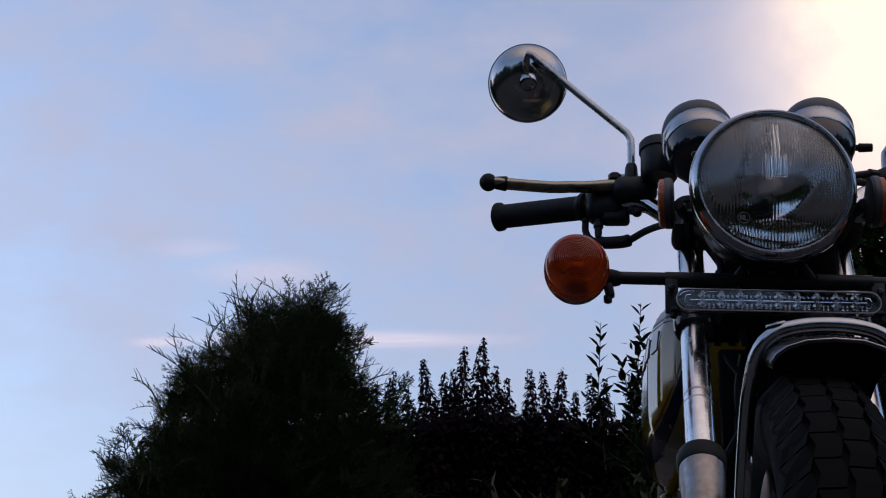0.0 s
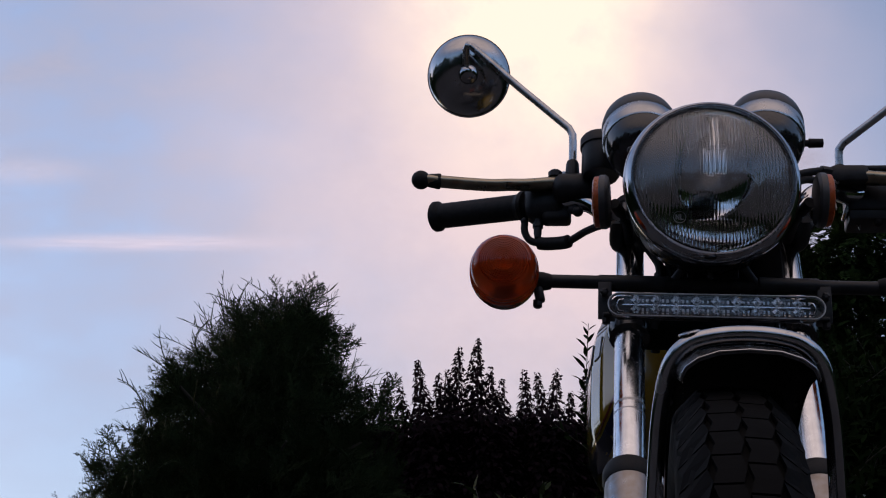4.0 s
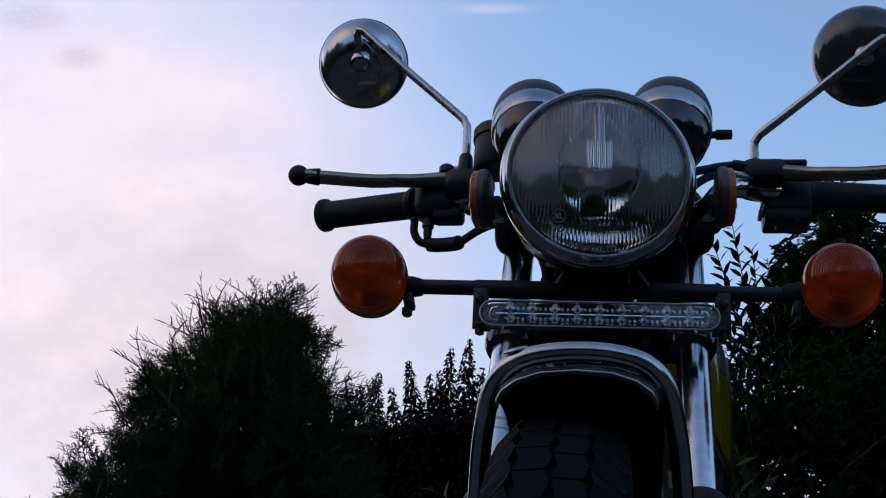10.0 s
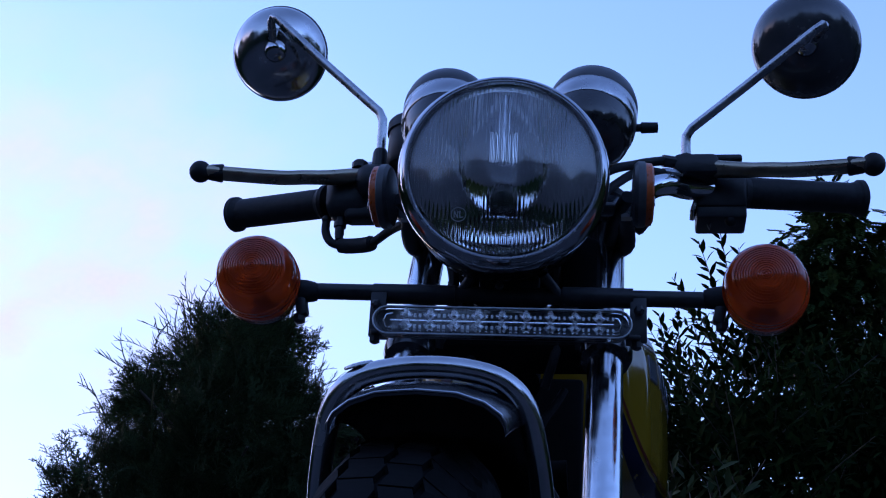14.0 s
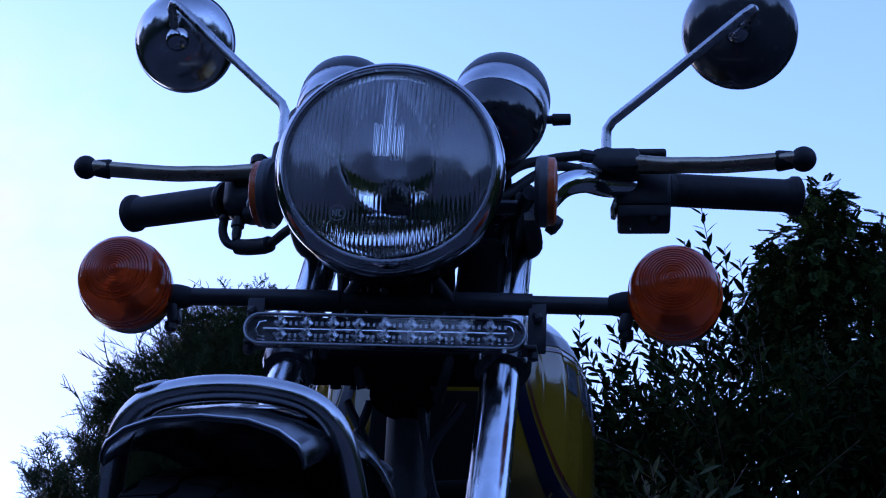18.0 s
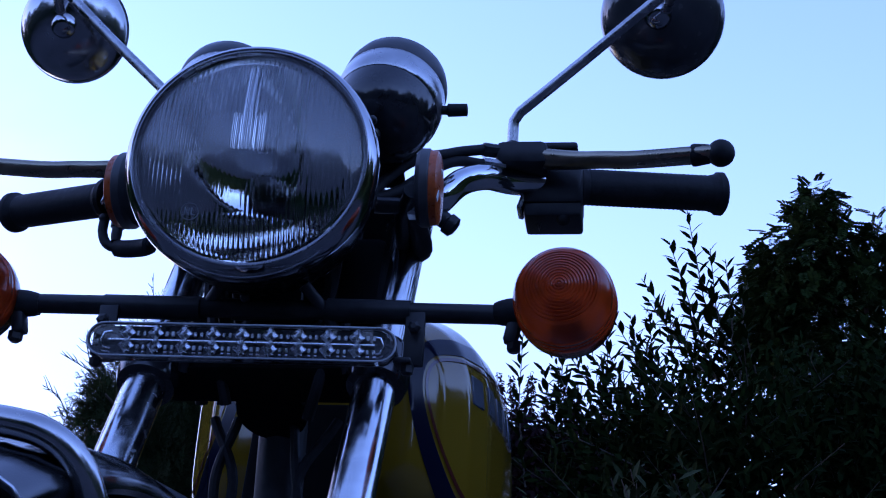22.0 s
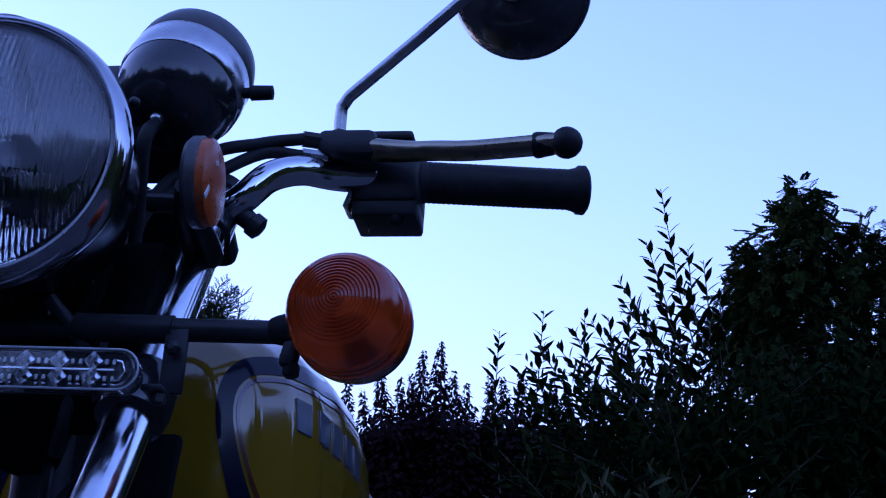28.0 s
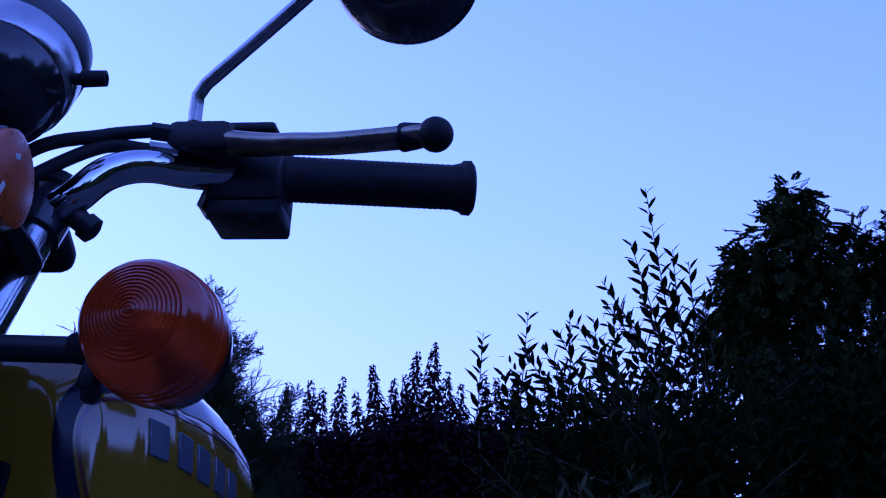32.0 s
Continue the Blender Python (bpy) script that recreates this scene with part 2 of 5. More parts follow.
def capsule_plate(half, r, y0, y1, centre, bm=None, inset=0.0, segs=10):
    """A flat plate with round ends along x, from y0 (front) to y1."""
    bm = bm or bmesh.new()
    cx, cz = centre
    out = []
    for y, k in ((y0, inset), (y0 + (y1 - y0) * 0.25, 0.0), (y1, 0.0)):
        rr = r - k
        ring = [Vector((cx + half + rr * math.cos(a), y, cz + rr * math.sin(a))) for a in [math.pi * (-0.5 + i / segs) for i in range(segs + 1)]]
        ring += [Vector((cx - half + rr * math.cos(a), y, cz + rr * math.sin(a))) for a in [math.pi * (0.5 + i / segs) for i in range(segs + 1)]]
        out.append(ring)
    return rings_into(bm, out)


def mesh_np(name, verts, faces, material, parent=None, label=""):
    """A mesh straight from arrays, for the many small leaves."""
    me = bpy.data.meshes.new(name)
    verts, faces = np.asarray(verts, np.float32), np.asarray(faces, np.int32)
    k = faces.shape[1]
    me.vertices.add(len(verts)), me.loops.add(faces.size), me.polygons.add(len(faces))
    me.vertices.foreach_set("co", verts.ravel())
    me.loops.foreach_set("vertex_index", faces.ravel())
    me.polygons.foreach_set("loop_start", np.arange(0, faces.size, k, dtype=np.int32))
    me.update(calc_edges=True)
    me.materials.append(material)
    ob = new(name, me)
    ob.parent = parent
    return tagged(ob, label=label)


def strewn(tv, tf, origins, ahead, up, scale):
    """Copies of a small template (along +y, facing +z) at many places, as one set of arrays."""
    ahead = ahead / np.linalg.norm(ahead, axis=1, keepdims=True)
    side = np.cross(ahead, up)
    side /= np.linalg.norm(side, axis=1, keepdims=True) + 1e-9
    top = np.cross(side, ahead)
    v = origins[:, None] + scale[:, None, None] * (tv[None, :, 0:1] * side[:, None] + tv[None, :, 1:2] * ahead[:, None] + tv[None, :, 2:3] * top[:, None])
    f = tf[None] + (np.arange(len(origins)) * len(tv))[:, None, None]
    return v.reshape(-1, 3), f.reshape(-1, tf.shape[1])


# ---- the ground and what closes the place ----
bm = bmesh.new()
ringv = [[bm.verts.new((r * math.cos(a), r * math.sin(a), 0.0)) for a in [2 * math.pi * i / 48 for i in range(48)]] for r in (0.5, 4, 12, 40, 200, 1000, 4500)]
mid = bm.verts.new((0, 0, 0))
for i in range(48):
    bm.faces.new((mid, ringv[0][i], ringv[0][(i + 1) % 48]))
    for a, b in zip(ringv, ringv[1:]):
        bm.faces.new((a[i], b[i], b[(i + 1) % 48], a[(i + 1) % 48]))
tagged(part("ground", bm, TARMAC), "dark grey tarmac ground reaching to the horizon", "ground", kind="structure")

# ---- the motorcycle: x across, y to its rear, z up, from the headlamp's centre ----
RISE = 0.8978
bike_turn = Matrix(((0.99073, 0.12560, 0.05180), (-0.12543, 0.99208, -0.00656), (-0.05221, 0.0, 0.99864))).to_4x4()
bike = new("motorcycle")
bike.empty_display_size = 0.2
bike.matrix_world = Matrix.Translation(Vector((0.35299, 1.34730, 0.89654)) - Vector((0.05180, -0.00656, 0.99864)) * RISE) @ bike_turn
tagged(bike, "old yellow motorcycle with chrome forks, round headlamp and amber indicators", "motorcycle")


def piece(name, bm, material, label="", under=None, smooth=38):
    ob = part(name, bm, material, under or bike, label, smooth)
    if under is None:
        ob.location = (0, 0, RISE)
    return ob


def both(make):
    for side in (-1, 1):
        make(side)


FORK_X, FORK_Y, FORK_S = 0.0826, 0.1517, 0.5763


def fork_at(z, side=0, off=0.0):
    return Vector((side * FORK_X - 0.0015, FORK_Y + FORK_S * z - off, z))


# headlamp
shell = piece("headlamp_shell", lathe([(0.0852, 0.008), (0.0840, 0.030), (0.0795, 0.055), (0.070, 0.083), (0.057, 0.107), (0.036, 0.124), (0.012, 0.132), (0.002, 0.1325)], segs=64, closed=False), AGED_BLACK, "dull black headlamp bowl")
shell.matrix_local = Matrix.Translation((-0.002, -0.0082, RISE - 0.0054)) @ pose(0, 0, 0, 3.0, 0, 5.0)
piece("rim", lathe([(0.0798, -0.006), (0.0803, -0.0092), (0.0815, -0.0105), (0.0838, -0.0088), (0.0866, -0.003), (0.0880, 0.002), (0.0883, 0.006), (0.0874, 0.009), (0.0858, 0.009), (0.0845, 0.004), (0.0792, 0.0)], segs=96, closed=False), RIM, "chrome headlamp rim", shell)
piece("rubber_seal", lathe([(0.0776, -0.0075), (0.0786, -0.0094), (0.0800, -0.0074), (0.0788, -0.004)], segs=64, closed=False), OLD_CHROME, "", shell)


def lens_mesh():
    """A domed lens: smooth outside, upright flutes inside, a stepped clear bar and a band of prisms."""
    bm = bmesh.new()
    R, pitch = 0.0796, 0.0034
    front, back = {}, {}
    xs, zs = np.linspace(-R, R, 47 * 7 + 1), np.linspace(-R, R, 140)
    for i, x in enumerate(xs):
        for j, z in enumerate(zs):
            rr = math.hypot(x, z)
            if rr > R:
                continue
            y = -0.0065 - 0.018 * (1 - (rr / R) ** 2)
            rib = 0.0
            if rr < R * 0.93:
                rib = -0.0005 * abs(math.sin(math.pi * x / pitch))
                if z < -0.046 - 0.10 * abs(x):
                    rib *= 1.7
                elif -0.046 < z < -0.001 and abs(x) < 0.042:
                    rib *= 0.3
                elif (abs(x) < 0.0044 and 0.024 < z < 0.066) or (abs(x) < 0.0108 and -0.001 <= z < 0.0268):
                    rib = 0.0013 * math.cos(2 * math.pi * x / 0.0027)
            front[i, j] = bm.verts.new((x, y, z))
            back[i, j] = bm.verts.new((x, y + 0.0035 + rib, z))
    for i in range(len(xs) - 1):
        for j in range(len(zs) - 1):
            key = [(i, j), (i + 1, j), (i + 1, j + 1), (i, j + 1)]
            if all(k in front for k in key):
                bm.faces.new([front[k] for k in key])
                bm.faces.new([back[k] for k in reversed(key)])
    rim = [e for e in bm.edges if len(e.link_faces) == 1]
    bmesh.ops.bridge_loops(bm, edges=rim)
    return bm


lens = piece("lens", lens_mesh(), CLEAR, "fluted clear glass headlamp lens", shell, smooth=60)
lens.visible_shadow = False
piece("reflector", lathe([(0.0790, -0.003)] + [(0.0786 * (1 - k / 24), 0.062 - 0.062 * (1 - k / 24) ** 2) for k in range(24)], segs=72, closed=False), SILVER, "silvered reflector bowl", shell)
socket = piece("bulb_socket", lathe([(0.0112, 0.0535), (0.0128, 0.0540), (0.0130, 0.0560), (0.0120, 0.0610)], segs=40), BULB, "dark bulb socket", shell)
piece("bulb", lathe([(0.0050, 0.0545), (0.0052, 0.0480), (0.0050, 0.0430), (0.0036, 0.0405), (0.0010, 0.0395)], segs=32), BULB, "dark capped headlamp bulb", shell)
NLX, NLZ, NLY = -0.0345, -0.0455, -0.0162
bm = lathe([(0.0058, -0.0003), (0.0062, -0.0003), (0.0062, 0.0004), (0.0058, 0.0004)], centre=(NLX, NLY, NLZ), segs=28, closed=False)
for dx in (-0.0034, -0.0006):
    block((NLX + dx, NLY, NLZ), (0.0007, 0.0008, 0.0054), 0, bm=bm)
block((NLX - 0.0020, NLY, NLZ), (0.0007, 0.0008, 0.0060), 0, pose(0, 0, 0, 0, -27, 0), bm=bm)
block((NLX + 0.0011, NLY, NLZ), (0.0007, 0.0008, 0.0054), 0, bm=bm)
block((NLX + 0.0023, NLY, NLZ - 0.0024), (0.0026, 0.0008, 0.0007), 0, bm=bm)
piece("lens_mark", bm, MARK, "small round moulded mark", shell)
bm = bmesh.new()
for k in range(13):
    if k not in (7, 10):
        x = -0.0150 + k * 0.0040
        block((x, -0.0065 - 0.018 * (1 - (x * x + 0.053 ** 2) / 0.0796 ** 2) - 0.0003, -0.0530 + 0.0002 * k), (0.0020, 0.0006, 0.0032), 0, bm=bm)
for k in range(4):
    block((0.0070 + k * 0.0030, -0.0065 - 0.018 * (1 - 0.0594 ** 2 / 0.0796 ** 2) - 0.0004, -0.0590), (0.0020, 0.0006, 0.0030), 0, bm=bm)
piece("lens_lettering", bm, ACRYLIC, "two rows of small moulded bars", shell)
for k, (ang, r) in enumerate(((0.0, 0.0905), (2.1, 0.0905), (4.2, 0.0905))):
    piece("rim_screw", ball((math.sin(ang) * r, 0.026, -math.cos(ang) * r), 0.0035), SATIN, under=shell)


def headlamp_arm(side):
    arm = piece("headlamp_bracket", tube(curve([(side * 0.070, 0.075, 0.0), (side * 0.092, 0.085, 0.0), (side * 0.097, 0.13, -0.01), fork_at(-0.012, side)], 5), 0.009, flat=0.6), SATIN, "black headlamp bracket")
    piece("bracket_bolt", lathe([(0.009, 0.0), (0.009, 0.008), (0.006, 0.012)], centre=(side * 0.094, 0.080, 0.0), axis=(side, 0, 0), segs=6), STEEL, under=arm, smooth=20)
    ear = piece("fork_ear", tube([fork_at(0.048, side), fork_at(0.016, side)], 0.0178, 24), BLACK, "black fork ear")
    pod = piece("side_reflector", lathe([(0.020, -0.008), (0.026, -0.007), (0.0285, -0.004), (0.0285, 0.0015), (0.0275, 0.0025), (0.0262, 0.0020)], centre=(side * 0.112, 0.052, 0.002), axis=(side, 0.05, 0.0), segs=40), HOOD, "dark grey housing of a round side reflector")
    piece("reflector_lens", lathe([(0.0272, 0.002), (0.0268, 0.0075), (0.0235, 0.0092), (0.008, 0.0100), (0.001, 0.0101)], centre=(side * 0.112, 0.052, 0.002), axis=(side, 0.05, 0.0), segs=40), AMBER_DEEP, "scuffed amber reflector lens", pod)
    for q, (dz, w) in enumerate(((0.012, 0.006), (-0.013, 0.011))):
        piece("scuff", block((side * 0.1222, 0.046 - 0.012 * q, dz), (0.0010, w, 0.0035), 0.0004, pose(0, 0, 0, 20 + 40 * q, 0, 0)), WHITE_STICKER, under=pod)
    piece("reflector_stay", tube([(side * 0.100, 0.056, 0.002), (side * 0.088, 0.09, -0.002), fork_at(-0.01, side)], 0.006), SATIN)


both(headlamp_arm)


# indicators on their crossbar
bar = piece("indicator_bar", tube([(-0.176, 0.048, -0.0888), (0.176, 0.064, -0.0908)], 0.0070, 20), SATIN, "black indicator crossbar")
for x0, x1 in ((-0.115, -0.045), (0.045, 0.104)):
    piece("bar_sleeve", tube([(x0, 0.056 + x0 * 0.0455, -0.0900), (x1, 0.056 + x1 * 0.0455, -0.0905)], 0.0086, 20), SATIN, under=bar)
piece("bar_plate", block((0, 0.062, -0.083), (0.052, 0.008, 0.026), 0.003), SATIN, under=bar)


def indicator(side):
    cx, cy, cz = (-0.2095, 0.023, -0.0878) if side < 0 else (0.2118, 0.044, -0.0880)
    prof = [(0.0342, 0.016), (0.0352, 0.011), (0.0352, 0.004), (0.0346, 0.0035), (0.0350, -0.0015), (0.0344, -0.0020), (0.0346, -0.0065), (0.0338, -0.0075), (0.0332, -0.0125), (0.0318, -0.0180), (0.0298, -0.0222), (0.0272, -0.0252)]
    for k in range(12):
        r = 0.0250 - k * 0.0021
        dome = -0.0255 - 0.0066 * (1 - (r / 0.027) ** 2)
        prof += [(r + 0.0010, dome + 0.0005), (r, dome - 0.0002), (r - 0.0007, dome + 0.0005)]
    prof.append((0.0006, -0.0325))
    axis = (side * 0.07, 1, 0.0)
    pod = piece("indicator", lathe([(0.0338, 0.0155), (0.0338, 0.020), (0.0310, 0.030), (0.022, 0.038), (0.008, 0.041)], (cx, cy, cz), axis, 48), BLACK, "round amber indicator with a black back")
    piece("indicator_lens", lathe(prof, (cx, cy, cz), axis, 64), AMBER, "ringed amber plastic lens", pod, smooth=16)
    piece("bulb", ball((cx, cy - 0.004, cz - 0.002), 0.009, (1, 1.3, 1)), SILVER, under=pod)
    piece("inner_reflector", lathe([(0.0325, 0.010), (0.028, 0.013), (0.004, 0.0145)], (cx, cy, cz), axis, 40), BRIGHT, "bright inner reflector", pod)
    piece("boot", lathe([(0.0075, 0.0), (0.0088, 0.004), (0.0098, 0.010), (0.0100, 0.018), (0.011, 0.024)], (side * 0.163, 0.056 + side * 0.0074, -0.0898), (side, -0.14, 0.02), 24), RUBBER, under=pod)
    piece("clamp_lug", block((side * 0.1755, 0.055 + side * 0.008, -0.103), (0.010, 0.012, 0.020), 0.003, pose(0, 0, 0, 0, side * 12, 0)), SATIN, under=pod)
    piece("lug_nut", lathe([(0.0052, 0.0), (0.0052, 0.006), (0.003, 0.008)], (side * 0.1765, 0.055 + side * 0.008, -0.111), (0, 0, -1), 6), SATIN, under=pod, smooth=20)


both(indicator)

# daytime lamp strip below the headlamp
strip = piece("lamp_strip_housing", capsule_plate(0.0916, 0.0100, 0.0125, 0.022, (0.0, -0.1300)), SATIN, "black housing of a clear lamp strip")
strip.matrix_local = Matrix.Translation((-0.0005, 0.0065, RISE - 0.1312)) @ pose(0, 0, 0, 0, 0.0, 3.0) @ Matrix.Translation((0, 0, 0.131))
cover = piece("lamp_strip_cover", capsule_plate(0.0924, 0.0116, 0.0005, 0.0125, (0.0, -0.1310), inset=0.0025), ACRYLIC, "clear acrylic cover", strip)
cover.visible_shadow = False
piece("lamp_board", capsule_plate(0.0912, 0.0102, 0.0108, 0.0124, (0.0, -0.1310)), BOARD, "grey silvered lamp board", strip)
# thin pale tube that paints the light caught by the clear cover's edge
piece("lamp_strip_glint", tube([(0.0925 * sx + 0.0116 * math.cos(a), 0.0025, -0.1310 + 0.0116 * math.sin(a)) for sx, a0 in ((1, -0.5), (-1, 0.5)) for a in [math.pi * (a0 + k / 10) for k in range(11)]] + [(0.0925, 0.0025, -0.1426)], 0.0007, 8), EDGE_GLINT, "", strip)
piece("divider", block((0, 0.0065, -0.1308), (0.180, 0.0012, 0.0010), 0), BRIGHT, under=strip)
for k in range(9):
    x = -0.0770 + k * 0.0194
    for sz in (-1, 1):
        cone = lathe([(0.0058, 0.004), (0.0048, 0.0075), (0.0014, 0.0102)], (x, 0.0, -0.1308 + sz * 0.0046), (0, 1, 0), 4, closed=False)
        piece("lamp_reflector", cone, BRIGHT, under=strip, smooth=10)
        chip = bmesh.new()
        for dx in (-0.0022, 0.0022):
            block((x + 0.009 + dx, 0.0085, -0.1308 + sz * 0.0048), (0.0024, 0.002, 0.0034), 0.0004, bm=chip, segs=1)
        piece("lamp_chip", chip, OLD_CHROME, under=strip, smooth=20)

for sx in (-1, 1):
    piece("lamp_end", tube([(sx * 0.0885, 0.0088, -0.1370), (sx * 0.0935, 0.0088, -0.1360), (sx * 0.0955, 0.0088, -0.1308), (sx * 0.0935, 0.0088, -0.1256), (sx * 0.0885, 0.0088, -0.1246)], 0.0008, 6), BRIGHT, under=strip)


def strip_bracket(side):
    b = piece("strip_bracket", block((side * 0.1085, 0.050 + side * 0.006, -0.112), (0.014, 0.004, 0.040), 0.0012), SATIN, "flat black bracket")
    piece("bracket_foot", block((side * 0.104, 0.038 + side * 0.006, -0.134), (0.012, 0.018, 0.004), 0.001), SATIN, under=b)
    piece("bolt", lathe([(0.0045, 0.0), (0.0045, 0.004), (0.002, 0.0055)], (side * 0.109, 0.044 + side * 0.006, -0.106), (0, -1, 0), 6), SATIN, under=b, smooth=20)
    piece("bolt", lathe([(0.0045, 0.0), (0.0045, 0.005), (0.002, 0.0065)], (side * 0.107, 0.036 + side * 0.006, -0.1365), (0, 0, -1), 6), SATIN, under=b, smooth=20)


both(strip_bracket)


# forks
def fork(side):
    leg = piece("fork_tube", tube([fork_at(0.052, side), fork_at(-0.34, side)], 0.0150, 40), FORK_CHROME, "chrome fork tube")
    if side < 0:
        piece("rust_ring", tube([fork_at(-0.233, side), fork_at(-0.236, side)], 0.01515, 32), STEEL, under=leg)
        piece("rust_ring", tube([fork_at(-0.244, side), fork_at(-0.2455, side)], 0.01515, 32), STEEL, under=leg)
    u = (fork_at(-1) - fork_at(0)).normalized()
    base = fork_at(-0.310, side)
    low = piece("fork_slider", lathe([(0.0150, 0.000), (0.0218, 0.003), (0.0222, 0.030), (0.0205, 0.050), (0.0200, 0.300), (0.016, 0.330)], base, u, 40), ALU, "pitted alloy fork slider")
    piece("dust_seal", lathe([(0.0152, -0.006), (0.0225, -0.004), (0.0240, 0.000), (0.0240, 0.012), (0.0225, 0.015)], base, u, 40), RUBBER, "black rubber dust seal", low)
    ring = piece("fork_clamp", lathe([(0.0155, 0.0), (0.0215, 0.001), (0.0225, 0.006), (0.0225, 0.030), (0.0205, 0.036), (0.0155, 0.037)], fork_at(-0.112, side), u, 40), BLACK, "black lower fork clamp")
    piece("clamp_cap", lathe([(0.0165, 0.0), (0.0185, 0.002), (0.0185, 0.012), (0.012, 0.016), (0.004, 0.017)], fork_at(0.050, side), -u, 32), SATIN, under=leg)


both(fork)
yoke = piece("lower_yoke", block(fork_at(-0.130, 0) + Vector((0, 0.012, 0)), (0.150, 0.036, 0.018), 0.006, pose(0, 0, 0, -30, 0, 0)), SHADED_BLACK, "black lower yoke")
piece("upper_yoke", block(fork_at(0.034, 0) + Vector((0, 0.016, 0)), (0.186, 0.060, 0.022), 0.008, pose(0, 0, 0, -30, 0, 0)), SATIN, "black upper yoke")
piece("steering_head", tube([fork_at(0.070) + Vector((0, 0.04, 0)), fork_at(-0.150) + Vector((0, 0.045, 0))], 0.026, 28), SHADED_BLACK, "black steering head")
piece("horn", lathe([(0.012, 0.030), (0.030, 0.022), (0.038, 0.010), (0.040, 0.0), (0.036, -0.004), (0.006, -0.002)], (0.0, 0.085, -0.060), (0, 1, 0), 36), SHADED_BLACK, "black round horn")
for k, (x, z0, x1, z1) in enumerate(((-0.055, -0.060, -0.030, -0.150), (0.050, -0.062, 0.062, -0.140), (-0.030, -0.080, -0.060, -0.120), (0.035, -0.085, 0.030, -0.160))):
    piece("wiring", tube(curve([(x, 0.10, z0), (x * 0.9 + 0.01, 0.075, (z0 + z1) / 2), (x1, 0.09, z1)], 6), 0.0042, 8), RUBBER)
# added plate and block; they hide tank and sky to keep this recess dark
piece("added_backing_plate", block((0.0035, 0.220, -0.205), (0.107, 0.012, 0.210), 0.005, pose(0, 0, 0, -12, 0, 0)), SHADED_BLACK, "added black plate standing in for the dark between the forks")
piece("added_gap_block", block((0.058, 0.112, -0.052), (0.034, 0.034, 0.080), 0.008, pose(0, 0, 0, -20, 0, 0)), SHADED_BLACK, "added black block filling the dark gap beside the headlamp")
for k, x in enumerate((-0.030, -0.044, -0.060)):
    piece("wiring", tube(curve([(x, 0.100, -0.030), (x - 0.004 + 0.006 * k, 0.090, -0.062), (x + 0.006, 0.098, -0.100), (x + 0.002, 0.120, -0.140)], 6), 0.0048, 8), RUBBER)
piece("ignition_coil", tube([(-0.035, 0.195, -0.215), (0.045, 0.195, -0.210)], 0.016, 20), SHADED_BLACK, "black ignition coil")
piece("regulator_box", block((0.020, 0.160, -0.265), (0.070, 0.020, 0.045), 0.004), GREY, "grey regulator box")
for k in range(7):
    piece("regulator_fin", block((-0.008 + k * 0.0095, 0.146, -0.265), (0.0025, 0.010, 0.042), 0.0006), GREY)
for k, (x, x1) in enumerate(((-0.048, -0.062), (-0.030, -0.020), (0.012, 0.040), (0.045, 0.060))):
    piece("loose_cable", tube(curve([(x, 0.125, -0.150), (x * 0.8 + 0.014 * (-1) ** k, 0.110, -0.210), (x1, 0.135, -0.290), (x1 * 1.1, 0.185, -0.380)], 7), 0.0038, 9), RUBBER)
for side in (-1, 1):
    piece("lamp_lower_stay", tube(curve([(side * 0.030, 0.045, -0.076), (side * 0.048, 0.060, -0.098), (side * 0.060, 0.075, -0.130)], 6), 0.0045, 10), SATIN)


# gauges
def gauge(side):
    c = Vector((side * 0.0665 - 0.0035, 0.118, 0.1025))
    g = 0.985
    a = Vector((side * 0.08, 0.50, 0.863)).normalized()
    cup = piece("gauge", lathe([(r * g, q) for r, q in ((0.006, -0.038), (0.022, -0.035), (0.034, -0.026), (0.0405, -0.012), (0.0425, 0.004))], c, a, 48), BLACK, "black round gauge cup with a chrome band")
    piece("chrome_band", lathe([(r * g, q) for r, q in ((0.0426, 0.002), (0.0440, 0.004), (0.0446, 0.014), (0.0440, 0.026), (0.0428, 0.028))], c, a, 56, closed=False), OLD_CHROME, "worn chrome band", cup)
    piece("gauge_hood", lathe([(r * g, q) for r, q in ((0.0428, 0.027), (0.0440, 0.029), (0.0435, 0.040), (0.0410, 0.050), (0.0370, 0.055), (0.034, 0.050), (0.002, 0.046))], c, a, 48), HOOD, "matt dark gauge hood", cup)
    piece("dial_glass", lathe([(0.0345, 0.0505), (0.020, 0.0525), (0.001, 0.053)], c, a, 40), BLACK, under=cup)
    piece("cup_nut", ball(c - a * 0.0365 + Vector((0, -0.004, 0)), 0.005), STEEL, under=cup)
    
    piece("gauge_cable", tube(curve([c - a * 0.036, c - a * 0.065 + Vector((0, 0.0, 0)), (side * 0.045, 0.125, -0.02), (side * 0.03, 0.11, -0.12)], 7), 0.005, 10), RUBBER, under=cup)
    if side > 0:
        piece("reset_knob", lathe([(0.0035, 0.0), (0.0038, 0.008), (0.0054, 0.009), (0.0050, 0.024), (0.0030, 0.0245), (0.0030, 0.022)], c + Vector((0.040, 0.010, 0.006)), (1, 0.05, 0.03), 20), RUBBER, "black rubber knob", cup)


both(gauge)
piece("gauge_stay", block((0, 0.150, 0.070), (0.150, 0.040, 0.004), 0.0015, pose(0, 0, 0, -30, 0, 0)), SATIN, "black gauge plate")
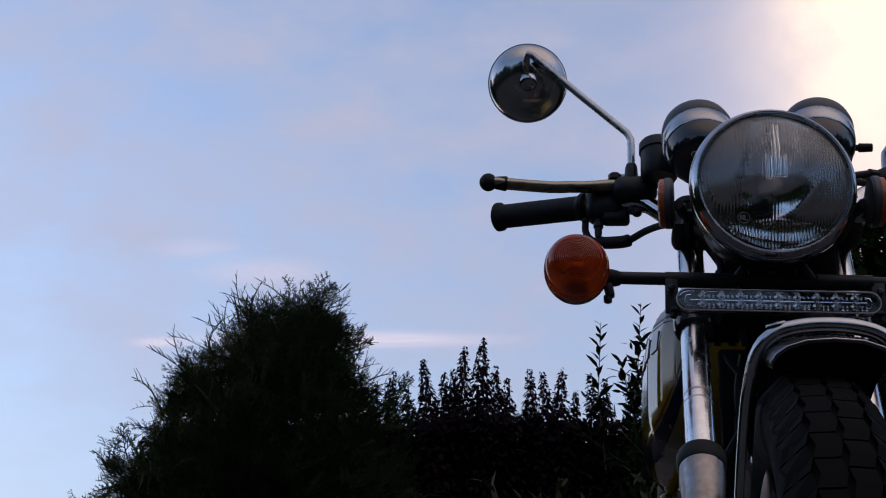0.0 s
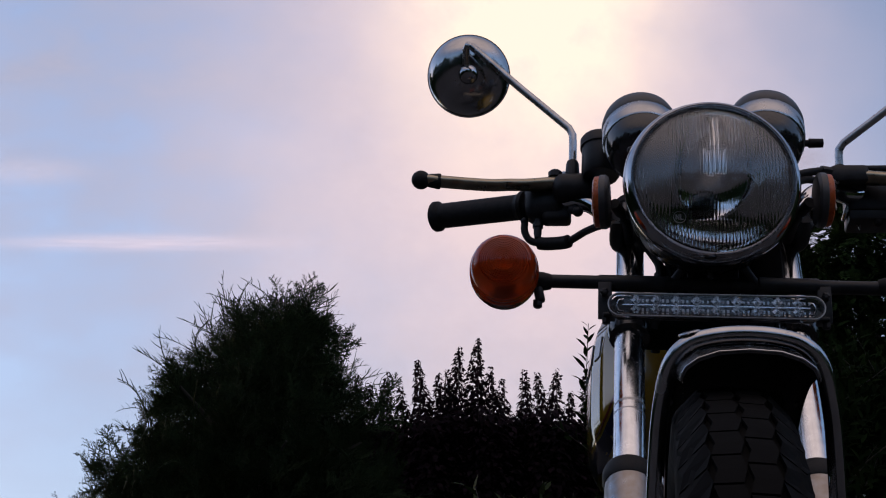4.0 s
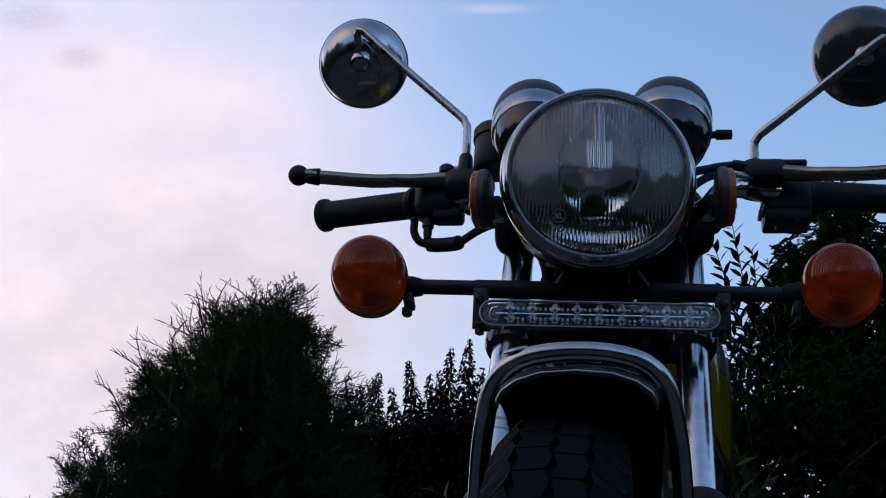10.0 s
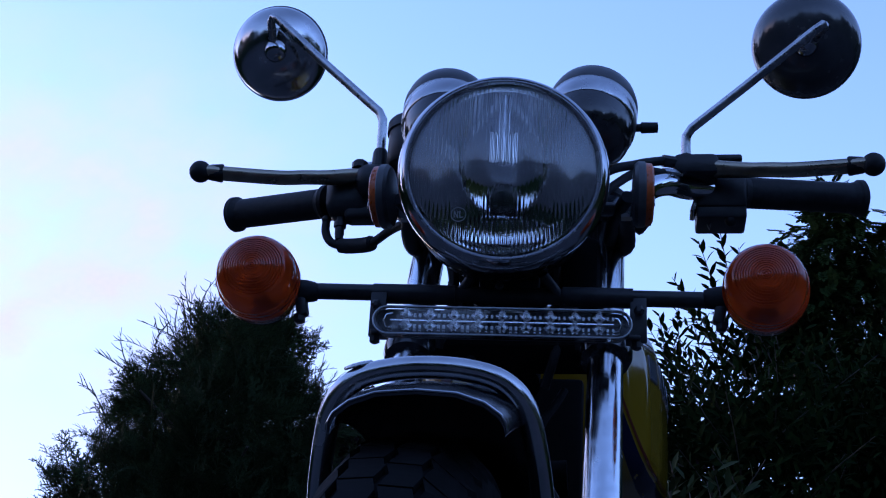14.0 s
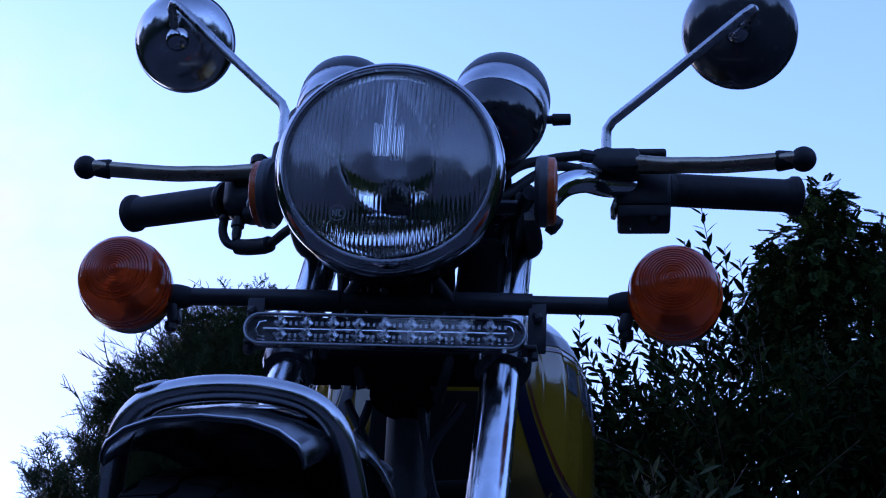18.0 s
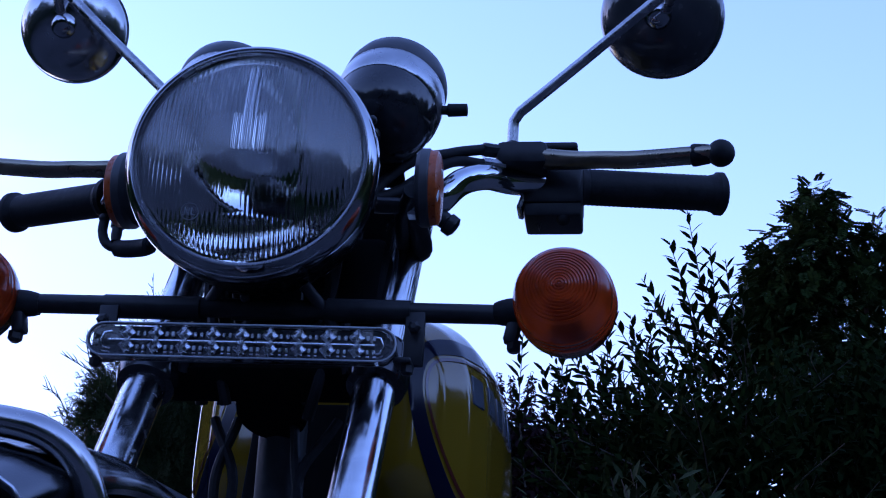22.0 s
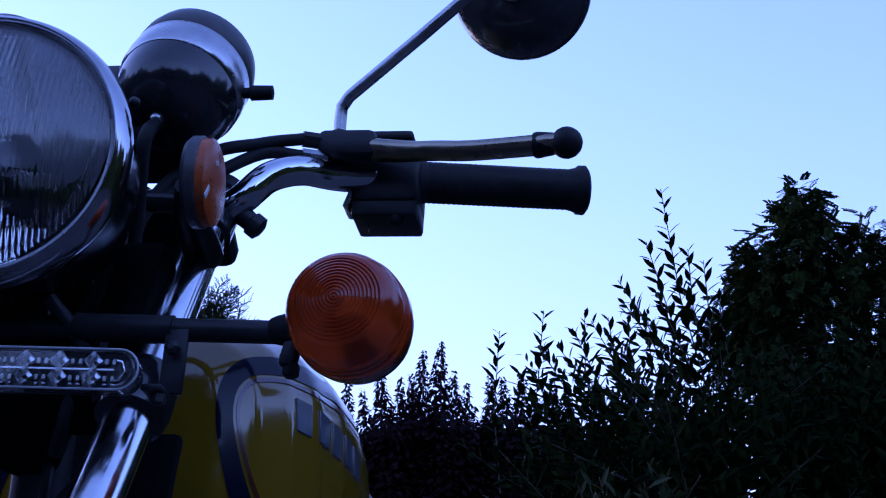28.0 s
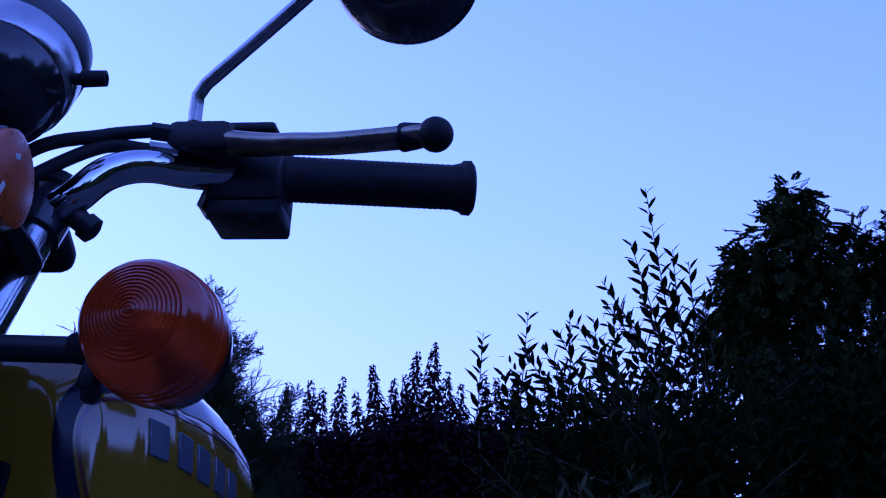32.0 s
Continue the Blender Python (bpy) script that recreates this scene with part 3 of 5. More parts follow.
piece("warning_lamp_panel", block((0, 0.150, 0.115), (0.045, 0.050, 0.030), 0.006, pose(0, 0, 0, -30, 0, 0)), SATIN, "black warning lamp panel")

# handlebar and controls
GRIP = {-1: (Vector((-0.211, 0.252, 0.093)), Vector((-0.324, 0.304, 0.105))), 1: (Vector((0.209, 0.250, 0.100)), Vector((0.331, 0.287, 0.110)))}
half = {-1: [GRIP[-1][1], GRIP[-1][0], GRIP[-1][0] + Vector((0.045, -0.018, -0.002)), Vector((-0.132, 0.218, 0.080)), Vector((-0.098, 0.202, 0.050)), Vector((-0.055, 0.198, 0.042))],
        1: [GRIP[1][1], GRIP[1][0], Vector((0.158, 0.220, 0.0900)), Vector((0.137, 0.190, 0.0800)), Vector((0.118, 0.173, 0.0660)), Vector((0.100, 0.166, 0.0440)), Vector((0.070, 0.178, 0.0360)), Vector((0.040, 0.194, 0.0400))]}
piece("handlebar", tube(curve(half[-1] + [Vector((0, 0.198, 0.042))] + half[1][::-1], 7), 0.0110, 24), CHROME, "chrome handlebar")
for side in (-1, 1):
    piece("bar_clamp", block((side * 0.045, 0.198, 0.050), (0.022, 0.034, 0.040), 0.006), SATIN, "black handlebar clamp")
    a, b = GRIP[side]
    d = (b - a).normalized()
    n = (b - a).length
    prof = [(0.0125, -0.004), (0.0190, -0.003), (0.0192, 0.002), (0.0170, 0.005)]
    rows = int((n - 0.018) / 0.0019)
    prof += [(0.0157 + (0.00020 if k % 2 else -0.00018), 0.009 + k * (n - 0.018) / rows) for k in range(rows + 1)]
    prof += [(0.0172, n - 0.004), (0.0190, n - 0.002), (0.0192, n + 0.003), (0.0165, n + 0.005), (0.004, n + 0.005)]
    bm = lathe(prof, a, d, 48)
    piece("grip", bm, RUBBER, "ribbed black rubber grip", smooth=25)



def lever(side):
    if side < 0:
        tip, mid, root, pivot = Vector((-0.327, 0.177, 0.0928)), Vector((-0.255, 0.196, 0.0950)), Vector((-0.195, 0.214, 0.1035)), Vector((-0.150, 0.222, 0.110))
    else:
        tip, mid, root, pivot = Vector((0.327, 0.168, 0.088)), Vector((0.262, 0.186, 0.0925)), Vector((0.205, 0.206, 0.1030)), Vector((0.165, 0.210, 0.108))
    d = (tip - mid).normalized()
    pts = curve([pivot, root, (root + mid) / 2 + Vector((0, -0.002, -0.001)), mid, tip], 8)
    rad = [0.0118 + (0.0092 - 0.0118) * min(1, i / 12) for i in range(len(pts))]
    blade = piece("lever", tube(pts, rad, 18, flat=0.75), LEVER, "worn alloy hand lever")
    piece("lever_ball", ball(tip, 0.0112), RUBBER, "black rubber lever ball", blade)
    piece("lever_sleeve", tube([tip - d * 0.023, tip - d * 0.021, tip - d * 0.010, tip - d * 0.004], [0.0090, 0.0094, 0.0080, 0.006], 16), RUBBER, "black rubber sleeve", blade)
    piece("pivot_screw", lathe([(0.0085, -0.004), (0.0085, 0.006), (0.006, 0.008)], pivot + Vector((side * 0.012, 0.0, 0.004)), (0, 0, 1), 20), STEEL, under=blade)


both(lever)

# right-hand switch box and mirror clamp (seen from ahead), cable adjusters
box = piece("switch_box", block((0.190, 0.248, 0.099), (0.050, 0.044, 0.050), 0.004), SATIN, "black switch box")
piece("switch_box_lower", block((0.190, 0.250, 0.076), (0.049, 0.042, 0.026), 0.003), SATIN, under=box)
piece("box_face", block((0.1655, 0.240, 0.082), (0.005, 0.024, 0.026), 0.0015, pose(0, 0, 0, 0, 18, 0)), STEEL, "grey worn cheek", box)
piece("box_screw", ball((0.199, 0.236, 0.0625), 0.006), RUBBER, under=box)
piece("box_lid", block((0.183, 0.236, 0.123), (0.056, 0.040, 0.007), 0.0025), SATIN, under=box)
piece("wire_tail", tube([(0.180, 0.245, 0.065), (0.1785, 0.242, 0.055), (0.176, 0.246, 0.065)], 0.0007, 6), STEEL, under=box)
perch = piece("lever_perch", block((0.165, 0.214, 0.108), (0.044, 0.034, 0.022), 0.006), SATIN, "black lever perch")
for k, dz in enumerate((0.0, -0.014)):
    adj = tube([(0.150, 0.206, 0.111 + dz), (0.133, 0.198, 0.110 + dz)], 0.0062, 8)
    piece("cable_adjuster", adj, STEEL if k else SATIN, under=perch, smooth=20)
    cable = piece("control_cable", tube(curve([(0.134, 0.198, 0.110 + dz), (0.108, 0.180, 0.097 + dz * 0.6), (0.075, 0.150, 0.070 - 0.02 * k), (0.045, 0.130, 0.010), (0.035, 0.135, -0.12)], 8), 0.0045, 10), RUBBER, "black control cable")
piece("fork_top_bolt", lathe([(0.0085, 0.0), (0.0070, 0.024), (0.0088, 0.025), (0.0088, 0.032), (0.005, 0.034)], (0.090, 0.166, 0.045), (0.75, 0.25, -0.55), 18), SATIN, "black clamp bolt")

# left-hand controls
box = piece("throttle_housing", block((-0.183, 0.244, 0.095), (0.054, 0.044, 0.052), 0.015, segs=4), SATIN, "black throttle housing")
piece("brake_switch", block((-0.171, 0.238, 0.075), (0.034, 0.024, 0.022), 0.005, segs=3), SATIN, under=box)
for x, y, z, r in ((-0.1735, 0.236, 0.0690, 0.0055), (-0.1635, 0.236, 0.0745, 0.0058), (-0.1450, 0.216, 0.0690, 0.0064), (-0.1515, 0.220, 0.0735, 0.0058), (-0.2095, 0.244, 0.0700, 0.0048), (-0.1840, 0.238, 0.0665, 0.0045)):
    piece("housing_screw", ball((x, y, z), r), SATIN, under=box)
piece("cable_stub", lathe([(0.0042, 0.0), (0.0042, 0.006), (0.0064, 0.007), (0.0064, 0.012), (0.0048, 0.013), (0.0048, 0.020), (0.0038, 0.026)], (-0.1930, 0.238, 0.0700), (0, -0.05, -1), 14), SATIN, under=box)
piece("perch_nut", lathe([(0.0085, 0.0), (0.0085, 0.006), (0.0060, 0.0085), (0.002, 0.009)], (-0.1725, 0.216, 0.1140), (0, 0, 1), 10), SATIN, under=box, smooth=20)
piece("master_cylinder", block((-0.148, 0.220, 0.100), (0.056, 0.040, 0.034), 0.0145, segs=4), SATIN, "black brake master cylinder")
piece("fluid_reservoir", lathe([(0.020, -0.020), (0.0225, -0.016), (0.0225, 0.018), (0.0245, 0.019), (0.0245, 0.030), (0.0225, 0.033), (0.004, 0.034)], (-0.118, 0.195, 0.122), (0, 0.12, 1), 36), SATIN, "black brake fluid reservoir")
piece("throttle_cable", tube(curve([(-0.2095, 0.245, 0.0700), (-0.2090, 0.244, 0.0560), (-0.2025, 0.242, 0.0440), (-0.1900, 0.239, 0.0385), (-0.1740, 0.232, 0.0350), (-0.1570, 0.223, 0.0330), (-0.1330, 0.196, 0.0350), (-0.1100, 0.160, 0.0260), (-0.0850, 0.125, 0.0080), (-0.0400, 0.120, -0.0600)], 8), 0.0044, 12), RUBBER, "black throttle cable")
piece("cable_boot", tube(curve([(-0.1920, 0.2395, 0.0390), (-0.1850, 0.237, 0.0370), (-0.1740, 0.232, 0.0350), (-0.1620, 0.226, 0.0335), (-0.1540, 0.220, 0.0330)], 6), [0.0052] + [0.0078] * 23 + [0.0056], 12), RUBBER, "rubber cable boot")
piece("cable_stay", tube([(-0.1925, 0.238, 0.0520), (-0.1925, 0.238, 0.0400)], 0.0030, 8), SATIN)


# mirrors
def mirror(side):
    if side < 0:
        c, nrm, R = Vector((-0.2915, 0.284, 0.2965)), Vector((0.10, -0.88, -0.46)), 0.954
        stem = [(-0.152, 0.214, 0.108), (-0.152, 0.2145, 0.158), (-0.1525, 0.215, 0.170), (-0.157, 0.2165, 0.180), (-0.220, 0.222, 0.242), (-0.281, 0.228, 0.3050), (-0.2870, 0.230, 0.3090), (-0.2900, 0.235, 0.306), (-0.2920, 0.264, 0.2855)]
    else:
        c, nrm, R = Vector((0.283, 0.250, 0.2705)), Vector((-0.12, -0.86, -0.52)), 1.018
        stem = [(0.156, 0.214, 0.108), (0.156, 0.213, 0.136), (0.1565, 0.212, 0.144), (0.162, 0.210, 0.152), (0.215, 0.188, 0.187), (0.280, 0.161, 0.2315), (0.2885, 0.160, 0.2375), (0.2905, 0.167, 0.241), (0.287, 0.218, 0.2570)]
    nrm.normalize()
    head = piece("mirror_shell", lathe([(r * R, q) for r, q in ((0.0550, -0.012), (0.0553, -0.008), (0.0545, -0.002), (0.0520, 0.006), (0.0450, 0.0155), (0.0330, 0.0235), (0.0180, 0.028), (0.001, 0.029))], c, nrm, 64, closed=False), SHELL if side < 0 else MIRROR_BACK, "round chrome mirror shell" if side < 0 else "round glossy black mirror shell")
    piece("mirror_glass", lathe([(0.0540, -0.010), (0.0300, -0.0108), (0.001, -0.011)], c, nrm, 48), MIRROR, under=head)
    piece("stem_socket", lathe([(0.013, 0.022), (0.0125, 0.030), (0.009, 0.036), (0.004, 0.038)], c, nrm, 24), RIM, under=head)
    bar = piece("mirror_stem", tube([Vector(p) for p in stem], 0.0047, 16), STEEL, "thin steel mirror stem")
    piece("stem_nut", lathe([(0.0075, 0.0), (0.0088, 0.003), (0.0086, 0.012), (0.0076, 0.026), (0.0062, 0.030)] if side < 0 else [(0.0075, 0.0), (0.0085, 0.003), (0.0085, 0.016), (0.006, 0.020)], Vector(stem[0]) + Vector((0, 0, -0.004)), (0, 0, 1), 16 if side < 0 else 6), SATIN, under=bar, smooth=20)


both(mirror)

# front wheel, mudguard and its hoop
AX = Vector((-0.002, -0.233, -0.6018))
HUB = Vector((-0.012, -0.233, -0.6018))


def tyre_mesh():
    """A carcass with a middle rib and two rows of raised blocks each side."""
    bm = bmesh.new()
    segs, R = 120, 0.289
    cross = [(-0.030, 0.222), (-0.041, 0.234), (-0.046, 0.252), (-0.0445, 0.267), (-0.036, 0.280), (-0.022, 0.2875), (0, R), (0.022, 0.2875), (0.036, 0.280), (0.0445, 0.267), (0.046, 0.252), (0.041, 0.234), (0.030, 0.222)]
    rings = []
    for i in range(segs):
        a = 2 * math.pi * i / segs
        rings.append([bm.verts.new((HUB.x + x * 0.9, HUB.y + r * math.sin(a), HUB.z + r * math.cos(a))) for x, r in cross])
    for i in range(segs):
        p, q = rings[i], rings[(i + 1) % segs]
        for k in range(len(cross) - 1):
            bm.faces.new((p[k], p[k + 1], q[k + 1], q[k]))
    return bm


wheel = piece("front_wheel", lathe([(0.028, -0.045), (0.034, -0.040), (0.034, 0.040), (0.028, 0.045)], HUB, (1, 0, 0), 32), ALU, "spoked front wheel with a blocky tyre")
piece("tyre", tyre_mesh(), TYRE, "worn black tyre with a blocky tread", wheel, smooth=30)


def tread_block(x0, x1):
    """One block of a zig-zag rib of the tread, about the axle."""
    bm = bmesh.new()
    lo, hi = [], []
    skin = [(0.0, 0.2890), (0.022, 0.2875), (0.033, 0.2800), (0.040, 0.2670)]
    for x, q in ((x0, 0.0), (x1, 0.0), (x1 + 0.0030, 0.47), (x1, 0.93), (x0, 0.93), (x0 + 0.0030, 0.47)):
        r = float(np.interp(abs(x), [s[0] for s in skin], [s[1] for s in skin]))
        for h, row, k in ((-0.004, lo, 0.0), (0.0036, hi, 0.03)):
            xx, aa = x + ((x0 + x1) / 2 - x) * k, q * STEP
            row.append(bm.verts.new((xx, (r + h) * math.sin(aa), (r + h) * math.cos(aa))))
    bm.faces.new((hi[0], hi[1], hi[2], hi[5])), bm.faces.new((hi[5], hi[2], hi[3], hi[4]))
    for k in range(6):
        bm.faces.new((lo[k], lo[(k + 1) % 6], hi[(k + 1) % 6], hi[k]))
    bmesh.ops.recalc_face_normals(bm, faces=bm.faces[:])
    me = bpy.data.meshes.new("tread_block")
    bm.to_mesh(me)
    bm.free()
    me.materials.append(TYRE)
    return me


STEP = 2 * math.pi / 64
for k, (x0, x1) in enumerate(((-0.0400, -0.0235), (-0.0210, -0.0030), (0.0000, 0.0170), (0.0195, 0.0372))):
    me = tread_block(x0, x1)
    for i in range(64):
        ob = new("tread_block", me)
        ob.parent = wheel
        ob.matrix_local = Matrix.Translation(HUB) @ Matrix.Rotation(-(i + (0.0, 0.42, 0.10, 0.55)[k]) * STEP, 4, "X")
piece("wheel_rim", lathe([(0.226, -0.030), (0.222, -0.031), (0.214, -0.024), (0.207, -0.012), (0.207, 0.012), (0.214, 0.024), (0.222, 0.031), (0.226, 0.030)], HUB, (1, 0, 0), 64, closed=False), CHROME, "chrome rim", wheel)
for i in range(28):
    a = 2 * math.pi * i / 28
    s = 1 if i % 2 else -1
    b = a + (0.5 if (i // 2) % 2 else -0.5)
    piece("spoke", tube([HUB + Vector((s * 0.036, 0.030 * math.sin(b), 0.030 * math.cos(b))), HUB + Vector((s * 0.006, 0.209 * math.sin(a), 0.209 * math.cos(a)))], 0.0016, 6), STEEL, under=wheel)
piece("axle", tube([HUB + Vector((-0.105, 0, 0)), HUB + Vector((0.105, 0, 0))], 0.008, 16), STEEL, under=wheel)
piece("brake_disc", lathe([(0.060, -0.062), (0.115, -0.062), (0.115, -0.058), (0.060, -0.058)], HUB, (1, 0, 0), 48, closed=False), STEEL, under=wheel)


def guard_mesh(r_top, a0, a1, half_w):
    """A mudguard: a crowned strip round the wheel, with thickness and rolled lips."""
    bm = bmesh.new()
    rows = []
    steps = 60
    cross = [(-1.0, -0.014), (-0.99, -0.010), (-0.93, -0.005), (-0.75, 0.001), (-0.45, 0.0055), (0, 0.007), (0.45, 0.0055), (0.75, 0.001), (0.93, -0.005), (0.99, -0.010), (1.0, -0.014)]
    loop = cross + [(x * 0.975, d - 0.0022) for x, d in reversed(cross)]
    for i in range(steps + 1):
        a = a0 + (a1 - a0) * i / steps
        t = min(1.0, i / 7)
        w = half_w * (0.86 + 0.14 * t)
        rows.append([Vector((AX.x + x * w, AX.y + (r_top + d) * math.sin(a), AX.z + (r_top + d) * math.cos(a))) for x, d in loop])
    return rings_into(bm, rows)


guard = piece("mudguard", guard_mesh(0.3150, radians(-28), radians(88), 0.0530), GUARD, "chrome front mudguard, darkened for what it reflects")
piece("guard_lip", tube([Vector((AX.x + x * 0.0456, AX.y + (0.3150 + d) * math.sin(radians(-28)), AX.z + (0.3150 + d) * math.cos(radians(-28)))) for x, d in ((-1.0, -0.014), (-0.99, -0.010), (-0.93, -0.005), (-0.75, 0.001), (-0.45, 0.0055), (0, 0.007), (0.45, 0.0055), (0.75, 0.001), (0.93, -0.005), (0.99, -0.010), (1.0, -0.014))], 0.0009, 8), OLD_CHROME, under=guard)
hoop_pts = [(-0.062, -0.225, -0.560), (-0.0595, -0.268, -0.460), (-0.055, -0.312, -0.365), (-0.051, -0.330, -0.328), (-0.0455, -0.340, -0.308), (-0.035, -0.345, -0.297), (-0.019, -0.347, -0.2920), (0.0, -0.3475, -0.2905)]
hoop_pts = [Vector((p[0] * 1.11, p[1], p[2] - 0.0025)) for p in hoop_pts]
full = hoop_pts + [Vector((-p.x, p.y, p.z)) for p in reversed(hoop_pts[:-1])]
hoop = piece("guard_hoop", tube(curve([p + Vector((AX.x, 0, 0)) for p in full], 6), 0.0062, 18), SHELL, "bent chrome tube hoop over the mudguard")
for s in (-1, 1):
    piece("hoop_bolt", lathe([(0.0080, 0.0), (0.0082, 0.0008), (0.0076, 0.0018), (0.003, 0.0024)], Vector((AX.x - 0.005 + s * 0.0330, -0.3445, -0.2920)), (s * 0.25, -0.35, 0.9), 20), STEEL, "flat dark bolt head", hoop)
piece("guard_bridge", tube(curve([AX + Vector((-0.050, 0.030, 0.304)), AX + Vector((-0.046, 0.03, 0.312)), AX + Vector((0, 0.03, 0.328)), AX + Vector((0.046, 0.03, 0.312)), AX + Vector((0.050, 0.030, 0.304))], 6), 0.006, 12, flat=0.5), SATIN, "black mudguard bridge")

# tank: superellipse sections along the spine; the side panel is bounded by bands
SECT = [  # y, top, bottom, half width
    (0.262, -0.050, -0.130, 0.044), (0.266, -0.031, -0.156, 0.074), (0.280, -0.011, -0.176, 0.099), (0.305, 0.004, -0.190, 0.119), (0.345, 0.019, -0.198, 0.132),
    (0.410, 0.027, -0.202, 0.139), (0.480, 0.028, -0.202, 0.140), (0.550, 0.022, -0.200, 0.135), (0.620, 0.008, -0.194, 0.120), (0.680, -0.012, -0.186, 0.093), (0.710, -0.045, -0.170, 0.055)]


def tank_mesh():
    bm = bmesh.new()
    rows = []
    ys = np.linspace(0, len(SECT) - 1, 70)
    S = np.array(SECT)
    for q in ys:
        i = min(int(q), len(SECT) - 2)
        y, top, bot, w = S[i] + (S[i + 1] - S[i]) * (q - i)
        ring = []
        for k in range(72):
            a = 2 * math.pi * k / 72
            c, s = math.cos(a), math.sin(a)
            up = s > 0
            e = 0.58 if up else 0.45
            zc = bot + (top - bot) * 0.36
            x = w * math.copysign(abs(c) ** e, c)
            z = zc + ((top - zc) if up else (zc - bot)) * math.copysign(abs(s) ** e, s)
            ring.append(Vector((x, y, z)))
        rows.append(ring)
    rings_into(bm, rows)
    return bm


def flank(y, z):
    """How far out the tank's skin lies at y, z."""
    S = np.array(SECT)
    top, bot, w = (float(np.interp(y, S[:, 0], S[:, k])) for k in (1, 2, 3))
    zc = bot + (top - bot) * 0.36
    s, e = ((z - zc) / (top - zc), 0.58) if z > zc else ((zc - z) / (zc - bot), 0.45)
    return w * max(0.0, 1 - min(1, abs(s)) ** (2 / e)) ** (e / 2)


bm = tank_mesh()
bmesh.ops.recalc_face_normals(bm, faces=bm.faces[:])
tank = piece("fuel_tank", bm, YELLOW, "glossy yellow fuel tank with a navy outlined panel", smooth=60)


def depth_of(x, z):
    """Where along the tank its skin is x wide at the height z."""
    lo, hi = 0.2625, 0.42
    for _ in range(40):
        m = (lo + hi) / 2
        lo, hi = (m, hi) if flank(m, z) < x else (lo, m)
    return lo


# the panel's outline: over the nose by width and height, then along the flank by length and height
INNER = ([(0.60, -0.158), (0.48, -0.166), (0.39, -0.174)], [(0.1260, -0.1755), (0.1140, -0.1660), (0.1000, -0.1360), (0.0890, -0.1050), (0.0825, -0.0760), (0.0845, -0.0545), (0.0950, -0.0430), (0.1100, -0.0375), (0.1260, -0.0345)], [(0.39, -0.030), (0.48, -0.027), (0.60, -0.027)])
OUTER = ([(0.60, -0.176), (0.48, -0.184), (0.39, -0.192)], [(0.1240, -0.1930), (0.1040, -0.1840), (0.0875, -0.1440), (0.0765, -0.1080), (0.0700, -0.0750), (0.0725, -0.0460), (0.0850, -0.0290), (0.1040, -0.0200), (0.1240, -0.0150)], [(0.39, -0.010), (0.48, -0.007), (0.60, -0.007)])


def band(side, f0, f1, lift):
    """A painted band between two shares of the way from the inner to the outer outline."""
    bm = bmesh.new()
    rows = []
    for k in range(3):
        a = curve([(p, 0, z) for p, z in INNER[k]], 7)
        b = curve([(p, 0, z) for p, z in OUTER[k]], 7)
        for p, q in zip(a, b):
            line = []
            for i in range(7):
                w = p + (q - p) * (f0 + (f1 - f0) * i / 6)
                x, y = (w.x, depth_of(w.x, w.z)) if k == 1 else (flank(w.x, w.z), w.x)
                nrm = Vector((side, -2.0 if y < 0.30 else -0.5, 0.3)).normalized()
                line.append(bm.verts.new(Vector((side * x, y, w.z)) + nrm * lift))
            rows.append(line)
    for p, q in zip(rows, rows[1:]):
        for i in range(6):
            bm.faces.new((p[i], p[i + 1], q[i + 1], q[i]))
    return bm


for side in (-1, 1):
    piece("navy_band", band(side, 0.06, 1.0, 0.0007), NAVY, "navy blue outline band", tank, smooth=70)
    piece("pinstripe", band(side, -0.30, -0.12, 0.0008), RED, "thin red pinstripe", tank, smooth=70)
for side in (-1, 1):
    for k in range(5):
        y = 0.322 + k * 0.033
        x0, x1 = flank(y - 0.012, -0.064), flank(y + 0.012, -0.064)
        turn = Matrix.Rotation(-side * math.atan2(x1 - x0, 0.024), 4, "Z") @ Matrix.Rotation(side * radians(-6), 4, "Y")
        bm = bmesh.new()
        block(Vector((side * flank(y, -0.064), y, -0.064)), (0.0026, 0.022, 0.026), 0.0006, turn, bm, 1)
        piece("emblem_bar", bm, SILVERY, under=tank)
piece("filler_cap", lathe([(0.030, 0.0), (0.032, 0.004), (0.030, 0.016), (0.022, 0.022), (0.002, 0.023)], (0, 0.47, 0.024), (0, 0, 1), 36), CHROME, under=tank)

# the rest of the machine behind: frame, engine, seat, rear wheel, stand
piece("frame_tube", tube(curve([fork_at(0.02) + Vector((0, 0.05, 0)), (0, 0.45, -0.13), (0, 0.75, -0.14), (0, 1.00, -0.13)], 8), 0.020, 16), SATIN, "black frame tube")
piece("down_tube", tube(curve([fork_at(-0.10) + Vector((0, 0.05, 0)), (0, 0.16, -0.35), (0, 0.20, -0.55), (0, 0.34, -0.66)], 8), 0.018, 16), SATIN, "black frame down tube")
eng = piece("engine", block((0, 0.43, -0.55), (0.24, 0.30, 0.20), 0.04, segs=4), ENGINE, "grey cast engine case")
for k in range(7):
    piece("cooling_fin", block((0, 0.30 - k * 0.004, -0.430 + k * 0.026), (0.150, 0.150, 0.006), 0.002), ENGINE, under=eng)
piece("cylinder", tube([(0, 0.31, -0.46), (0, 0.285, -0.26)], 0.055, 24), ENGINE, under=eng)
